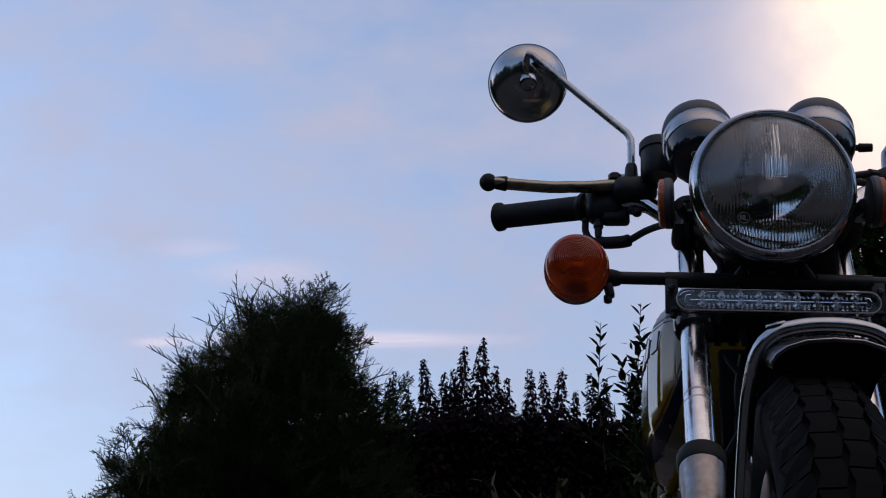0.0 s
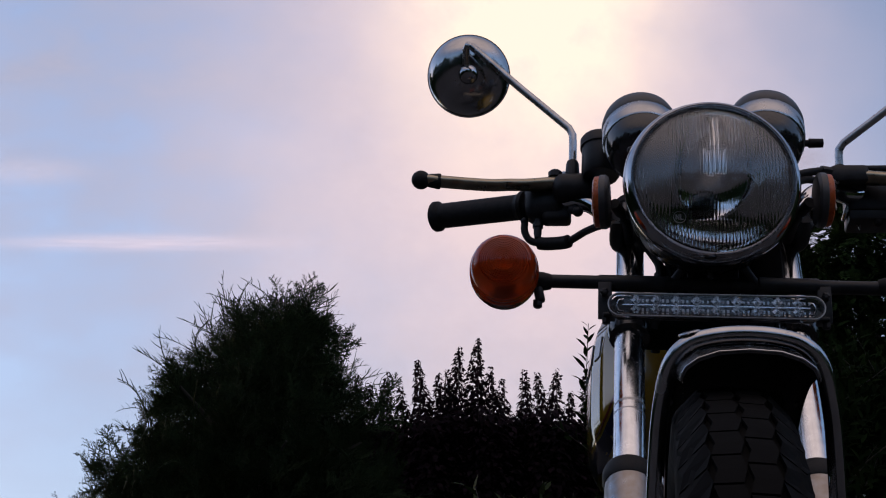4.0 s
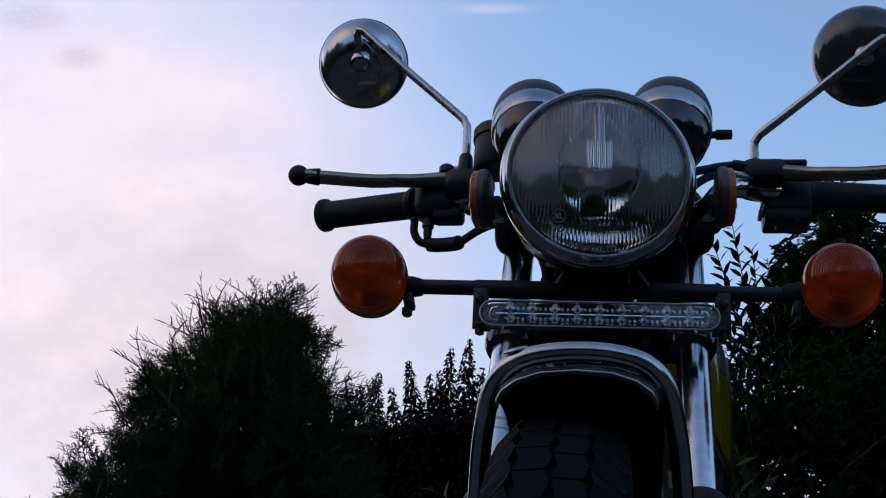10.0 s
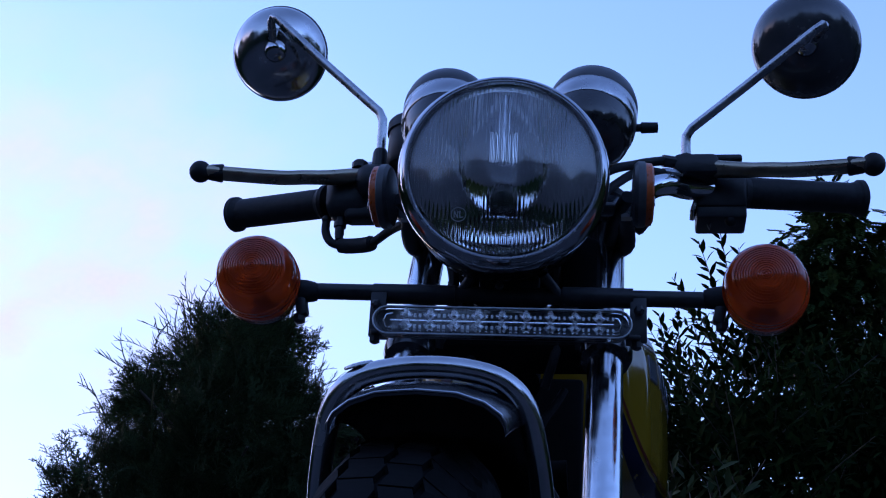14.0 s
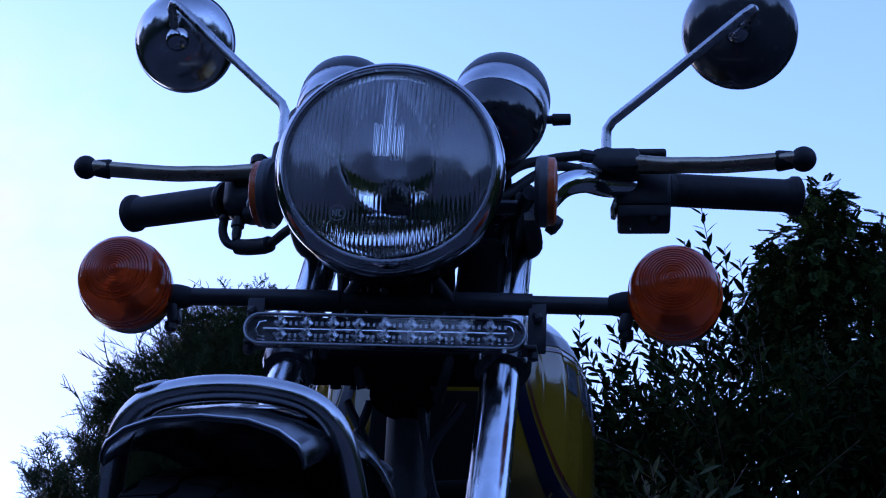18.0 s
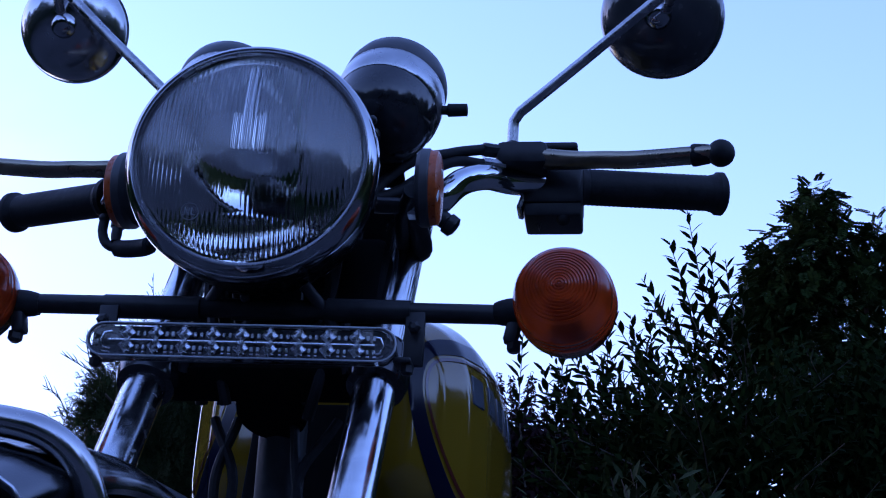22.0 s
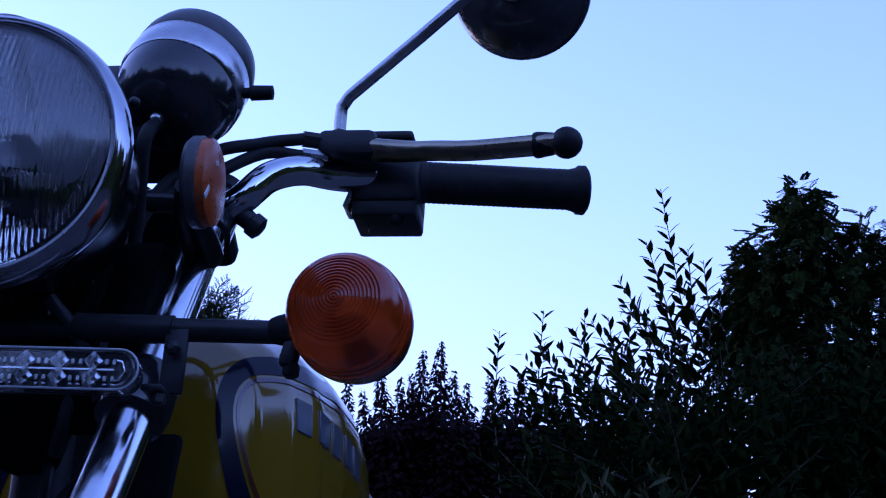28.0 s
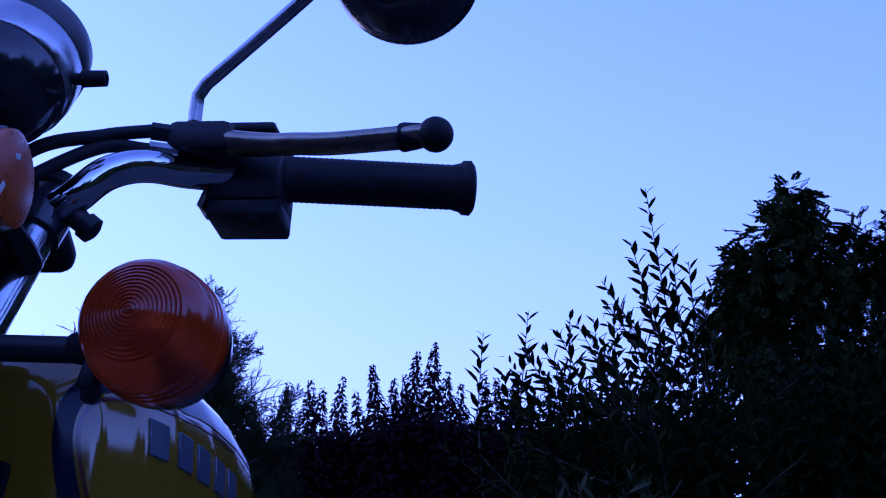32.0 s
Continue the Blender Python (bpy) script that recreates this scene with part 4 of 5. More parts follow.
piece("header_pipe", tube(curve([(0.03, 0.25, -0.42), (0.05, 0.19, -0.46), (0.075, 0.18, -0.58), (0.10, 0.36, -0.70), (0.12, 0.75, -0.68), (0.13, 1.20, -0.60)], 8), [0.017] * 34 + [0.03] * 7, 18), CHROME, "chrome exhaust pipe")
piece("seat", block((0, 0.93, -0.055), (0.22, 0.52, 0.085), 0.035, segs=4), SEAT, "black vinyl seat")
rear_axle = Vector((-0.004, 1.03, -0.6078))
rear = piece("rear_wheel", lathe([(0.035, -0.06), (0.05, -0.05), (0.05, 0.05), (0.035, 0.06)], rear_axle, (1, 0, 0), 32), ALU, "spoked rear wheel")
piece("tyre", lathe([(0.222, -0.034), (0.236, -0.048), (0.256, -0.053), (0.276, -0.044), (0.288, -0.022), (0.290, 0.0), (0.288, 0.022), (0.276, 0.044), (0.256, 0.053), (0.236, 0.048), (0.222, 0.034)], rear_axle, (1, 0, 0), 72, closed=False), TYRE, "", rear)
piece("wheel_rim", lathe([(0.226, -0.034), (0.212, -0.026), (0.206, 0.0), (0.212, 0.026), (0.226, 0.034)], rear_axle, (1, 0, 0), 64, closed=False), CHROME, "", rear)
for i in range(28):
    a = 2 * math.pi * i / 28
    s = 1 if i % 2 else -1
    piece("spoke", tube([rear_axle + Vector((s * 0.05, 0.045 * math.sin(a + 0.5), 0.045 * math.cos(a + 0.5))), rear_axle + Vector((0, 0.208 * math.sin(a), 0.208 * math.cos(a)))], 0.0017, 6), STEEL, under=rear)
for side in (-1, 1):
    piece("swing_arm", tube([(side * 0.08, 0.58, -0.56), rear_axle + Vector((side * 0.09, 0.02, 0))], 0.016, 14), SATIN, "black swing arm")
    piece("shock_absorber", tube([rear_axle + Vector((side * 0.10, -0.03, 0.02)), (side * 0.11, 0.93, -0.14)], 0.020, 16), CHROME, "chrome shock absorber")
    piece("side_cover", block((side * 0.105, 0.72, -0.26), (0.020, 0.20, 0.16), 0.009, segs=3), YELLOW, "yellow side cover")
piece("side_stand", tube(curve([(0.09, 0.52, -0.66), (0.17, 0.55, -0.80), (0.215, 0.57, -0.880)], 6), 0.010, 12), SATIN, "black side stand")
piece("rear_mudguard", tube([rear_axle + Vector((0, 0.34 * math.sin(a), 0.34 * math.cos(a))) for a in [radians(-50 + 8 * k) for k in range(17)]], 0.075, 16, flat=0.12), CHROME, "chrome rear mudguard")

# ---- trees and shrubs ----


def unit(v):
    return v / (np.linalg.norm(v, axis=-1, keepdims=True) + 1e-9)


def leaf_template(width, fold=0.12, droop=0.12):
    """A pointed leaf, folded along its middle, one long, in four quads."""
    ys, ws = [0.0, 0.33, 0.68, 1.0], [0.07, 0.96, 0.82, 0.03]
    v = []
    for y, w in zip(ys, ws):
        for s in (-1, 0, 1):
            v.append((s * w * width / 2, y, fold * abs(s) * w * width - droop * y * y))
    f = []
    for r in range(3):
        for s in range(2):
            a = r * 3 + s
            f.append((a, a + 1, a + 4, a + 3))
    return np.array(v), np.array(f)


def join(sets):
    vs, fs, n = [], [], 0
    for v, f in sets:
        vs.append(v), fs.append(f + n)
        n += len(v)
    return np.concatenate(vs), np.concatenate(fs)


def strip_template(points, w0, w1):
    """A thin four-sided twig through the points."""
    p = np.array(points, float)
    d = unit(np.gradient(p, axis=0))
    a = unit(np.cross(d, [0.3, 0.1, 1.0]))
    b = np.cross(d, a)
    k = np.linspace(w0, w1, len(p))[:, None]
    ring = np.stack([p + a * k, p + b * k, p - a * k, p - b * k], 1)
    v = ring.reshape(-1, 3)
    f = [(i * 4 + j, i * 4 + (j + 1) % 4, i * 4 + 4 + (j + 1) % 4, i * 4 + 4 + j) for i in range(len(p) - 1) for j in range(4)]
    return v, np.array(f)


def ribbon(points, w0, w1):
    """A narrow tapering strip along a line, for the finest twigs."""
    p = np.array(points, float)
    d = unit(np.gradient(p, axis=0))
    a = unit(np.cross(d, [0.12, 0.05, 1.0]))
    k = np.linspace(w0, w1, len(p))[:, None]
    v = np.stack([p - a * k, p + a * k], 1).reshape(-1, 3)
    return v, np.array([(i * 2, i * 2 + 1, i * 2 + 3, i * 2 + 2) for i in range(len(p) - 1)])


def frond_template(seed, curl):
    """A flat scaly conifer spray: an arching twig, side twigs that curve and fork again."""
    r = np.random.default_rng(seed)
    t = np.linspace(0, 1, 7)
    line = np.stack([curl * t * t, t - 0.22 * abs(curl) * t ** 3, 0.22 * t * t * r.uniform(-0.6, 1)], 1)
    sets = [ribbon(line, 0.020, 0.007)]
    for k in range(11):
        s = 0.14 + 0.82 * k / 11
        base = np.array([np.interp(s, t, line[:, i]) for i in range(3)])
        ang = (1 if k % 2 else -1) * r.uniform(0.55, 1.0) + curl * s
        ln = (0.40 * (1 - s) + 0.13) * r.uniform(0.7, 1.25)
        d = np.array([math.sin(ang), math.cos(ang), r.uniform(-0.25, 0.3)])
        mid = base + d * ln * 0.5
        tip = mid + unit(d + np.array([0.5 * curl, 0.45, 0.1])) * ln * 0.5
        sets.append(ribbon([base, mid, tip], 0.016, 0.006))
        for q in range(5):
            u = 0.2 + 0.17 * q
            b2 = base + (tip - base) * u
            a2 = ang + (1 if q % 2 else -1) * r.uniform(0.5, 0.9)
            l2 = ln * 0.36 * (1.15 - u) + 0.035
            sets.append(ribbon([b2, b2 + np.array([math.sin(a2), math.cos(a2), r.uniform(-0.4, 0.4)]) * l2], 0.014, 0.006))
    return join(sets)


def open_frond(seed, curl):
    """A long arching twig with a few short bare side twigs, as at a conifer's tip."""
    r = np.random.default_rng(seed)
    t = np.linspace(0, 1, 9)
    line = np.stack([curl * t ** 2.2 + 0.03 * np.sin(9 * t), t - 0.25 * t ** 3, 0.18 * t * t], 1)
    sets = [strip_template(line, 0.010, 0.004)]
    for k in range(12):
        s = 0.15 + 0.80 * k / 12
        base = np.array([np.interp(s, t, line[:, i]) for i in range(3)])
        ang = (1 if k % 2 else -1) * r.uniform(0.4, 0.8) + curl * s
        ln = (0.20 * (1 - s) + 0.09) * r.uniform(0.6, 1.4)
        d = np.array([math.sin(ang), math.cos(ang), r.uniform(-0.2, 0.2)])
        mid = base + d * ln * 0.55
        sets.append(strip_template([base, mid, mid + unit(d + np.array([curl * 0.8, 0.4, 0.1])) * ln * 0.45], 0.008, 0.003))
    return join(sets)


def branch_mesh(lines, r0, r1):
    bm = bmesh.new()
    for i, pts in enumerate(lines):
        k = r0 if i == 0 else r0 * 0.35
        tube(curve(pts, 5), [k, r1], 8, bm)
    return bm


def conifer(base, profile, count, seed):
    """A shaggy conifer: a trunk, limbs, and a crown of scaly sprays on an uneven mound."""
    r = np.random.default_rng(seed)
    tree = new("conifer")
    tree.location = base
    tagged(tree, "dark green shaggy conifer with wispy feathery sprays", "tree")
    zs, rs, cx = np.array(profile).T
    top = zs[-1]
    limbs = [[(0, 0, 0), (cx[2] * 0.5, 0.02, top * 0.5), (cx[-1], 0, top * 0.93)]]
    for k in range(26):
        z = top * r.uniform(0.12, 0.85)
        a = r.uniform(0, 2 * math.pi)
        rad = np.interp(z, zs, rs) * 0.8
        x0 = np.interp(z, zs, cx)
        limbs.append([(x0 * 0.7, 0, z), (x0 + rad * 0.5 * math.cos(a), rad * 0.5 * math.sin(a), z + 0.12), (x0 + rad * math.cos(a), rad * math.sin(a), z + 0.30)])
    part("trunk", branch_mesh(limbs, 0.09, 0.008), BARK, tree)
    out = []
    kinds = [frond_template(seed + k, c) for k, c in enumerate((-0.55, 0.5, 0.2, 0.75))]
    up_z = np.array([[0, 0, 1.0]])
    for tv, tf in kinds:
        # the dense inside
        n = count // 8
        z = np.clip(top * (1 - (1 - r.uniform(0.02, 1, n)) ** 0.8), 0.1, top)
        a = r.uniform(0, 2 * math.pi, n)
        rad = np.interp(z, zs, rs) * (1 - 0.8 * r.uniform(0, 1, n) ** 1.3) * 0.78
        o = np.stack([np.interp(z, zs, cx) + rad * np.cos(a), rad * np.sin(a), z * 0.96], 1)
        out_dir = np.stack([np.cos(a), np.sin(a), 0 * a], 1)
        d = unit(out_dir * 0.75 + up_z * 0.8 + r.normal(0, 0.45, (n, 3)))
        sc = r.uniform(0.20, 0.34, n)
        out.append(strewn(tv, tf, o - d * (sc * 0.5)[:, None], d, unit(r.normal(0, 1, (n, 3)) + out_dir), sc))
        # tufts of sprays that make the uneven rim
        m, per = count // 56, 15
        z = np.clip(top * (1 - (1 - r.uniform(0.05, 1, m)) ** 0.75), 0.2, top)
        a = r.uniform(0, 2 * math.pi, m)
        rad = np.interp(z, zs, rs) * r.uniform(0.72, 1.02, m)
        c = np.stack([np.interp(z, zs, cx) + rad * np.cos(a), rad * np.sin(a), z - 0.04], 1)
        out_dir = np.stack([np.cos(a), np.sin(a), 0 * a], 1)
        lead = unit(out_dir * 0.8 + up_z * (0.35 + 0.75 * (z / top)[:, None]) + r.normal(0, 0.25, (m, 3)))
        c, lead, big = (np.repeat(q, per, 0) for q in (c, lead, r.uniform(0.75, 1.35, (m, 1))))
        k = m * per
        d = unit(lead + r.normal(0, 0.42, (k, 3)))
        sc = r.uniform(0.11, 0.24, k) * big[:, 0]
        o = c + lead * r.uniform(-0.22, 0.02, (k, 1)) + r.normal(0, 0.045, (k, 3)) * big
        out.append(strewn(tv, tf, o, d, unit(r.normal(0, 1, (k, 3))), sc))
    # long loose sprays that stand out of the crown
    n = 340
    z = top * r.uniform(0.30, 1.0, n) ** 0.75
    a = r.uniform(0, 2 * math.pi, n)
    rad = np.interp(z, zs, rs) * r.uniform(0.75, 1.02, n)
    o = np.stack([np.interp(z, zs, cx) + rad * np.cos(a), rad * np.sin(a), z], 1)
    out_dir = np.stack([np.cos(a), np.sin(a), 0 * a], 1)
    d = unit(out_dir * 0.75 + up_z * 0.85 + r.normal(0, 0.32, (n, 3)))
    sc = r.uniform(0.18, 0.38, n) + 0.24 * r.uniform(0, 1, n) ** 3
    for k, c in enumerate((0.6, -0.7)):
        tv, tf = open_frond(seed + 9 + k, c)
        w = np.arange(n) % 2 == k
        out.append(strewn(tv, tf, (o - d * (sc * 0.25)[:, None])[w], d[w], unit(r.normal(0, 1, (n, 3)))[w], sc[w]))
    v, f = join(out)
    tagged(mesh_np("crown", v, f, CONIFER, tree), kind="stuff")
    return tree


CON_Y = 9.7
conifer((-1.25, CON_Y, 0), [(0.0, 0.8, -0.06), (0.6, 1.35, -0.06), (1.6, 1.46, -0.08), (2.45, 1.18, -0.07), (2.95, 0.93, -0.02), (3.35, 0.76, 0.03), (3.74, 0.52, 0.08), (3.93, 0.34, 0.13), (4.08, 0.18, 0.18)], 6800, 3)


def leafy_shoot(r, root, tip, leaf_len, every, lean=0.9, hang=0.0):
    """Places and directions of leaves set alternately along one shoot."""
    root, tip = np.array(root, float), np.array(tip, float)
    ln = np.linalg.norm(tip - root)
    n = max(3, int(ln / every))
    s = (np.arange(n) + r.uniform(0, 0.4)) / n
    axis = (tip - root) / ln
    bow = unit(r.normal(0, 1, 3)) * ln * 0.04
    o = root + (tip - root) * s[:, None] + bow * np.sin(s * math.pi)[:, None]
    turn = np.arange(n) * 2.4 + r.uniform(0, 6)
    a = unit(np.cross(axis, [0.2, 0.9, 0.1]))
    b = np.cross(axis, a)
    side = a * np.cos(turn)[:, None] + b * np.sin(turn)[:, None]
    d = unit(side * lean + axis * (0.75 + 0.5 * s[:, None]) + np.array([0, 0, -hang]) + r.normal(0, 0.10, (n, 3)))
    up = unit(axis + side * -0.3 + r.normal(0, 0.15, (n, 3)))
    sc = leaf_len * (1.05 - 0.45 * s ** 4) * r.uniform(0.75, 1.15, n)
    return o, d, up, sc, [tuple(root), tuple((root + tip) / 2 + bow), tuple(tip)]


def shrub(name, label, base, width, height, shoots, marks, leaf_len, leaf_w, material, seed, every=0.05, hang=0.0, spread=0.5, category="shrub", shoot_len=(0.3, 0.7), group=""):
    """Stems from one foot, many leafy shoots in a loose dome, and named tall shoots (marks: root, tip)."""
    r = np.random.default_rng(seed)
    bush = new(name)
    bush.location = base
    tagged(bush, label, category, group)
    base = np.array(base)
    sets, stems = [], []
    for k in range(shoots):
        a, q = r.uniform(0, 2 * math.pi), math.sqrt(r.uniform(0, 1))
        z = height * (0.12 + 0.80 * r.uniform(0, 1) ** 0.75)
        w = width * math.sqrt(max(0.05, 1 - (z / height) ** 2.2)) * (1 + 0.2 * math.sin(3 * a + seed))
        root = np.array([math.cos(a) * q * w[0] if isinstance(w, np.ndarray) else math.cos(a) * q * w, math.sin(a) * q * (w[1] if isinstance(w, np.ndarray) else w), z])
        d = unit(np.array([math.cos(a) * spread, math.sin(a) * spread, 1.0]) + r.normal(0, 0.35, 3))
        sets.append(leafy_shoot(r, root, root + d * r.uniform(*shoot_len), leaf_len, every, hang=hang))
    for root, tip in marks:
        sets.append(leafy_shoot(r, np.array(root) - base, np.array(tip) - base, leaf_len * 1.25, 0.025, 1.05, hang))
    lines = [[(0, 0, 0), (0.03, 0.02, height * 0.4), (0.05, 0, height * 0.75)]]
    for k in range(12):
        a = 2 * math.pi * k / 12
        ww = np.array(width) * 0.5
        lines.append([(0, 0, 0.05), (ww[0] * 0.5 * math.cos(a), ww[1] * 0.5 * math.sin(a), height * 0.35), (ww[0] * math.cos(a), ww[1] * math.sin(a), height * 0.75)])
    tagged(part("stem_clump", branch_mesh(lines, 0.03, 0.006), BARK, bush), kind="stuff")
    bm = bmesh.new()
    for s in sets[-max(60, len(marks)):]:
        tube([Vector(p) for p in s[4]], [0.0045, 0.002], 5, bm)
    tagged(part("brushwood", bm, BARK, bush), kind="stuff")
    o, d, up, sc = (np.concatenate([s[i] for s in sets]) for i in range(4))
    tv, tf = leaf_template(leaf_w)
    v, f = strewn(tv, tf, o, d, up, sc)
    tagged(mesh_np("crown", v, f, material, bush), kind="stuff")
    return bush


W2 = lambda a, b: np.array([a, b])
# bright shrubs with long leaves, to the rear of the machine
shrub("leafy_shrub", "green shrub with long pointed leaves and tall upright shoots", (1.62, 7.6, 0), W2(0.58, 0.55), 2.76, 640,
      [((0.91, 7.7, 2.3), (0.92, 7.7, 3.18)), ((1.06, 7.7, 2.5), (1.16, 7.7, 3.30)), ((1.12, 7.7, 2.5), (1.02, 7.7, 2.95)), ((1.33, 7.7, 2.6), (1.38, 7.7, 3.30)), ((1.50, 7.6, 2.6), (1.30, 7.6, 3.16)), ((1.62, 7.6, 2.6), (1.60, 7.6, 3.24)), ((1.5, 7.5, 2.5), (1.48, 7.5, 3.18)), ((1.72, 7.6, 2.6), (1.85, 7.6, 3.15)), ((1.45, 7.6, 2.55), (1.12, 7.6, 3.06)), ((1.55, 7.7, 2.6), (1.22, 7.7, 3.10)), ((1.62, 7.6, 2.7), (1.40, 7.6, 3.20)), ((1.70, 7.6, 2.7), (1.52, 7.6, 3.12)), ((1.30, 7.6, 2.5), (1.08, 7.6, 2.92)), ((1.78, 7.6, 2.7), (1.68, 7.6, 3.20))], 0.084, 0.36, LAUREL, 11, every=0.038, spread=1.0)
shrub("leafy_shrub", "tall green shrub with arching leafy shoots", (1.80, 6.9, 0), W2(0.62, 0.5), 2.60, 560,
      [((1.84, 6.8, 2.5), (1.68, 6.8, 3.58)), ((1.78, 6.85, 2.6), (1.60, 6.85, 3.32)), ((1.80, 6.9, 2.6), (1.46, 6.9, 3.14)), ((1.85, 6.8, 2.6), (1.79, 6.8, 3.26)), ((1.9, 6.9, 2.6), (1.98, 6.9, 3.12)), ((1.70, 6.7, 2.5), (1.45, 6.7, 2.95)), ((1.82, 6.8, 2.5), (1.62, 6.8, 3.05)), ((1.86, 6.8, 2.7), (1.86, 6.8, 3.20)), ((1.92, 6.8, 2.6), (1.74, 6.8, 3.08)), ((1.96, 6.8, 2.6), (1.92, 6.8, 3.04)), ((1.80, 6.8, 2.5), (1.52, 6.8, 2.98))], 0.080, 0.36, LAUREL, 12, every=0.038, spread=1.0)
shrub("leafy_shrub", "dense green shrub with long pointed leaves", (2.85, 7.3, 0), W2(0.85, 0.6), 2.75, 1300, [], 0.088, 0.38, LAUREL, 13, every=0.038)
shrub("pale_shrub", "low shrub with pale variegated leaves", (0.42, 6.3, 0), W2(0.42, 0.35), 1.80, 150, [], 0.095, 0.30, PALE_LEAF, 15, shoot_len=(0.15, 0.3))
shrub("pale_shrub", "low shrub with pale variegated leaves", (1.28, 5.9, 0), W2(0.45, 0.35), 1.85, 120, [], 0.095, 0.30, PALE_LEAF, 16, shoot_len=(0.15, 0.3))
shrub("pale_shrub", "low shrub with pale variegated leaves", (0.92, 6.0, 0), W2(0.40, 0.35), 1.72, 120, [], 0.095, 0.30, PALE_LEAF, 17, shoot_len=(0.15, 0.3))


def broad_tree(base, blobs, seed):
    """A broad-leaved tree: trunk, limbs, and hanging compound leaves in uneven clumps."""
    r = np.random.default_rng(seed)
    tree = new("broadleaf_tree")
    tree.location = base
    tagged(tree, "dark green broadleaf tree with drooping compound leaves", "tree")
    sets = []
    lv, lf = leaf_template(0.55)
    rach = []
    for k in range(5):
        y = 0.25 + 0.17 * k
        for s in (-1, 1):
            a = s * 1.0
            c, q = math.cos(a), math.sin(a)
            rot = np.stack([lv[:, 0] * c + lv[:, 1] * q, -lv[:, 0] * q + lv[:, 1] * c, lv[:, 2]], 1) * 0.36
            rach.append((rot + np.array([0, y, -0.25 * y * y]), lf))
    rach.append((lv * 0.40 + np.array([0, 1.0, -0.25]), lf))
    rach.append(strip_template([(0, 0, 0), (0, 0.5, -0.06), (0, 1.0, -0.25)], 0.006, 0.003))
    tv, tf = join(rach)
    O_, D_, U_, S_ = [], [], [], []
    lines = [[(0, 0, 0), (0.05, 0, 1.6), (0.0, 0.05, 3.2)]]
    for c, rad, n in blobs:
        c = np.array(c)
        lines.append([(0.02, 0, 1.3 + r.uniform(0, 0.8)), tuple(c * np.array([0.55, 0.55, 0.75])), tuple(c)])
        n = int(n * 1.9)
        p = unit(r.normal(0, 1, (n, 3)))
        q = p * (np.array(rad) * (r.uniform(0.25, 1, (n, 1)) ** 0.5)) * (1 + 0.2 * np.sin(6 * p[:, :1] + 4 * p[:, 2:3]))
        O_.append(c + q)
        d = unit(p * np.array([1, 1, 0.35]) + np.array([0, 0, -0.45]) + r.normal(0, 0.45, (n, 3)))
        D_.append(d), U_.append(unit(np.array([0, 0, 1.0]) + r.normal(0, 0.3, (n, 3)))), S_.append(r.uniform(0.085, 0.135, n))
    part("trunk", branch_mesh(lines, 0.10, 0.012), BARK, tree)
    v, f = strewn(tv, tf, np.concatenate(O_), np.concatenate(D_), np.concatenate(U_), np.concatenate(S_))
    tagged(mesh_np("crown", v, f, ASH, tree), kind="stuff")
    return tree


broad_tree((3.35, 9.8, 0), [
    ((-0.20, -0.2, 4.83), (0.14, 0.2, 0.20), 90), ((-0.56, -0.2, 4.16), (0.20, 0.25, 0.24), 110), ((-0.66, -0.1, 3.86), (0.22, 0.3, 0.30), 110), ((-0.22, -0.2, 4.50), (0.30, 0.3, 0.30), 170), ((-0.46, -0.2, 4.38), (0.22, 0.3, 0.24), 120), ((-0.46, -0.1, 4.05), (0.36, 0.4, 0.36), 220),
    ((0.15, 0, 4.42), (0.34, 0.4, 0.26), 170), ((0.40, 0, 4.55), (0.30, 0.35, 0.30), 140), ((0.75, 0, 4.5), (0.40, 0.45, 0.40), 200), ((0.0, 0, 3.9), (0.75, 0.7, 0.50), 420), ((0.8, 0, 3.8), (0.6, 0.6, 0.5), 300),
    ((-0.42, -0.1, 3.5), (0.42, 0.5, 0.45), 240), ((0.2, 0, 3.2), (0.9, 0.8, 0.55), 450), ((1.3, 0.1, 4.0), (0.6, 0.6, 0.7), 260), ((0.2, 0, 2.4), (1.1, 0.9, 0.7), 420), ((0.95, 0, 3.15), (0.55, 0.6, 0.55), 340), ((1.6, 0, 3.2), (0.6, 0.6, 0.6), 260), ((0.35, 0, 3.65), (0.55, 0.5, 0.38), 520), ((0.75, 0.1, 3.55), (0.4, 0.4, 0.4), 300)], 21)


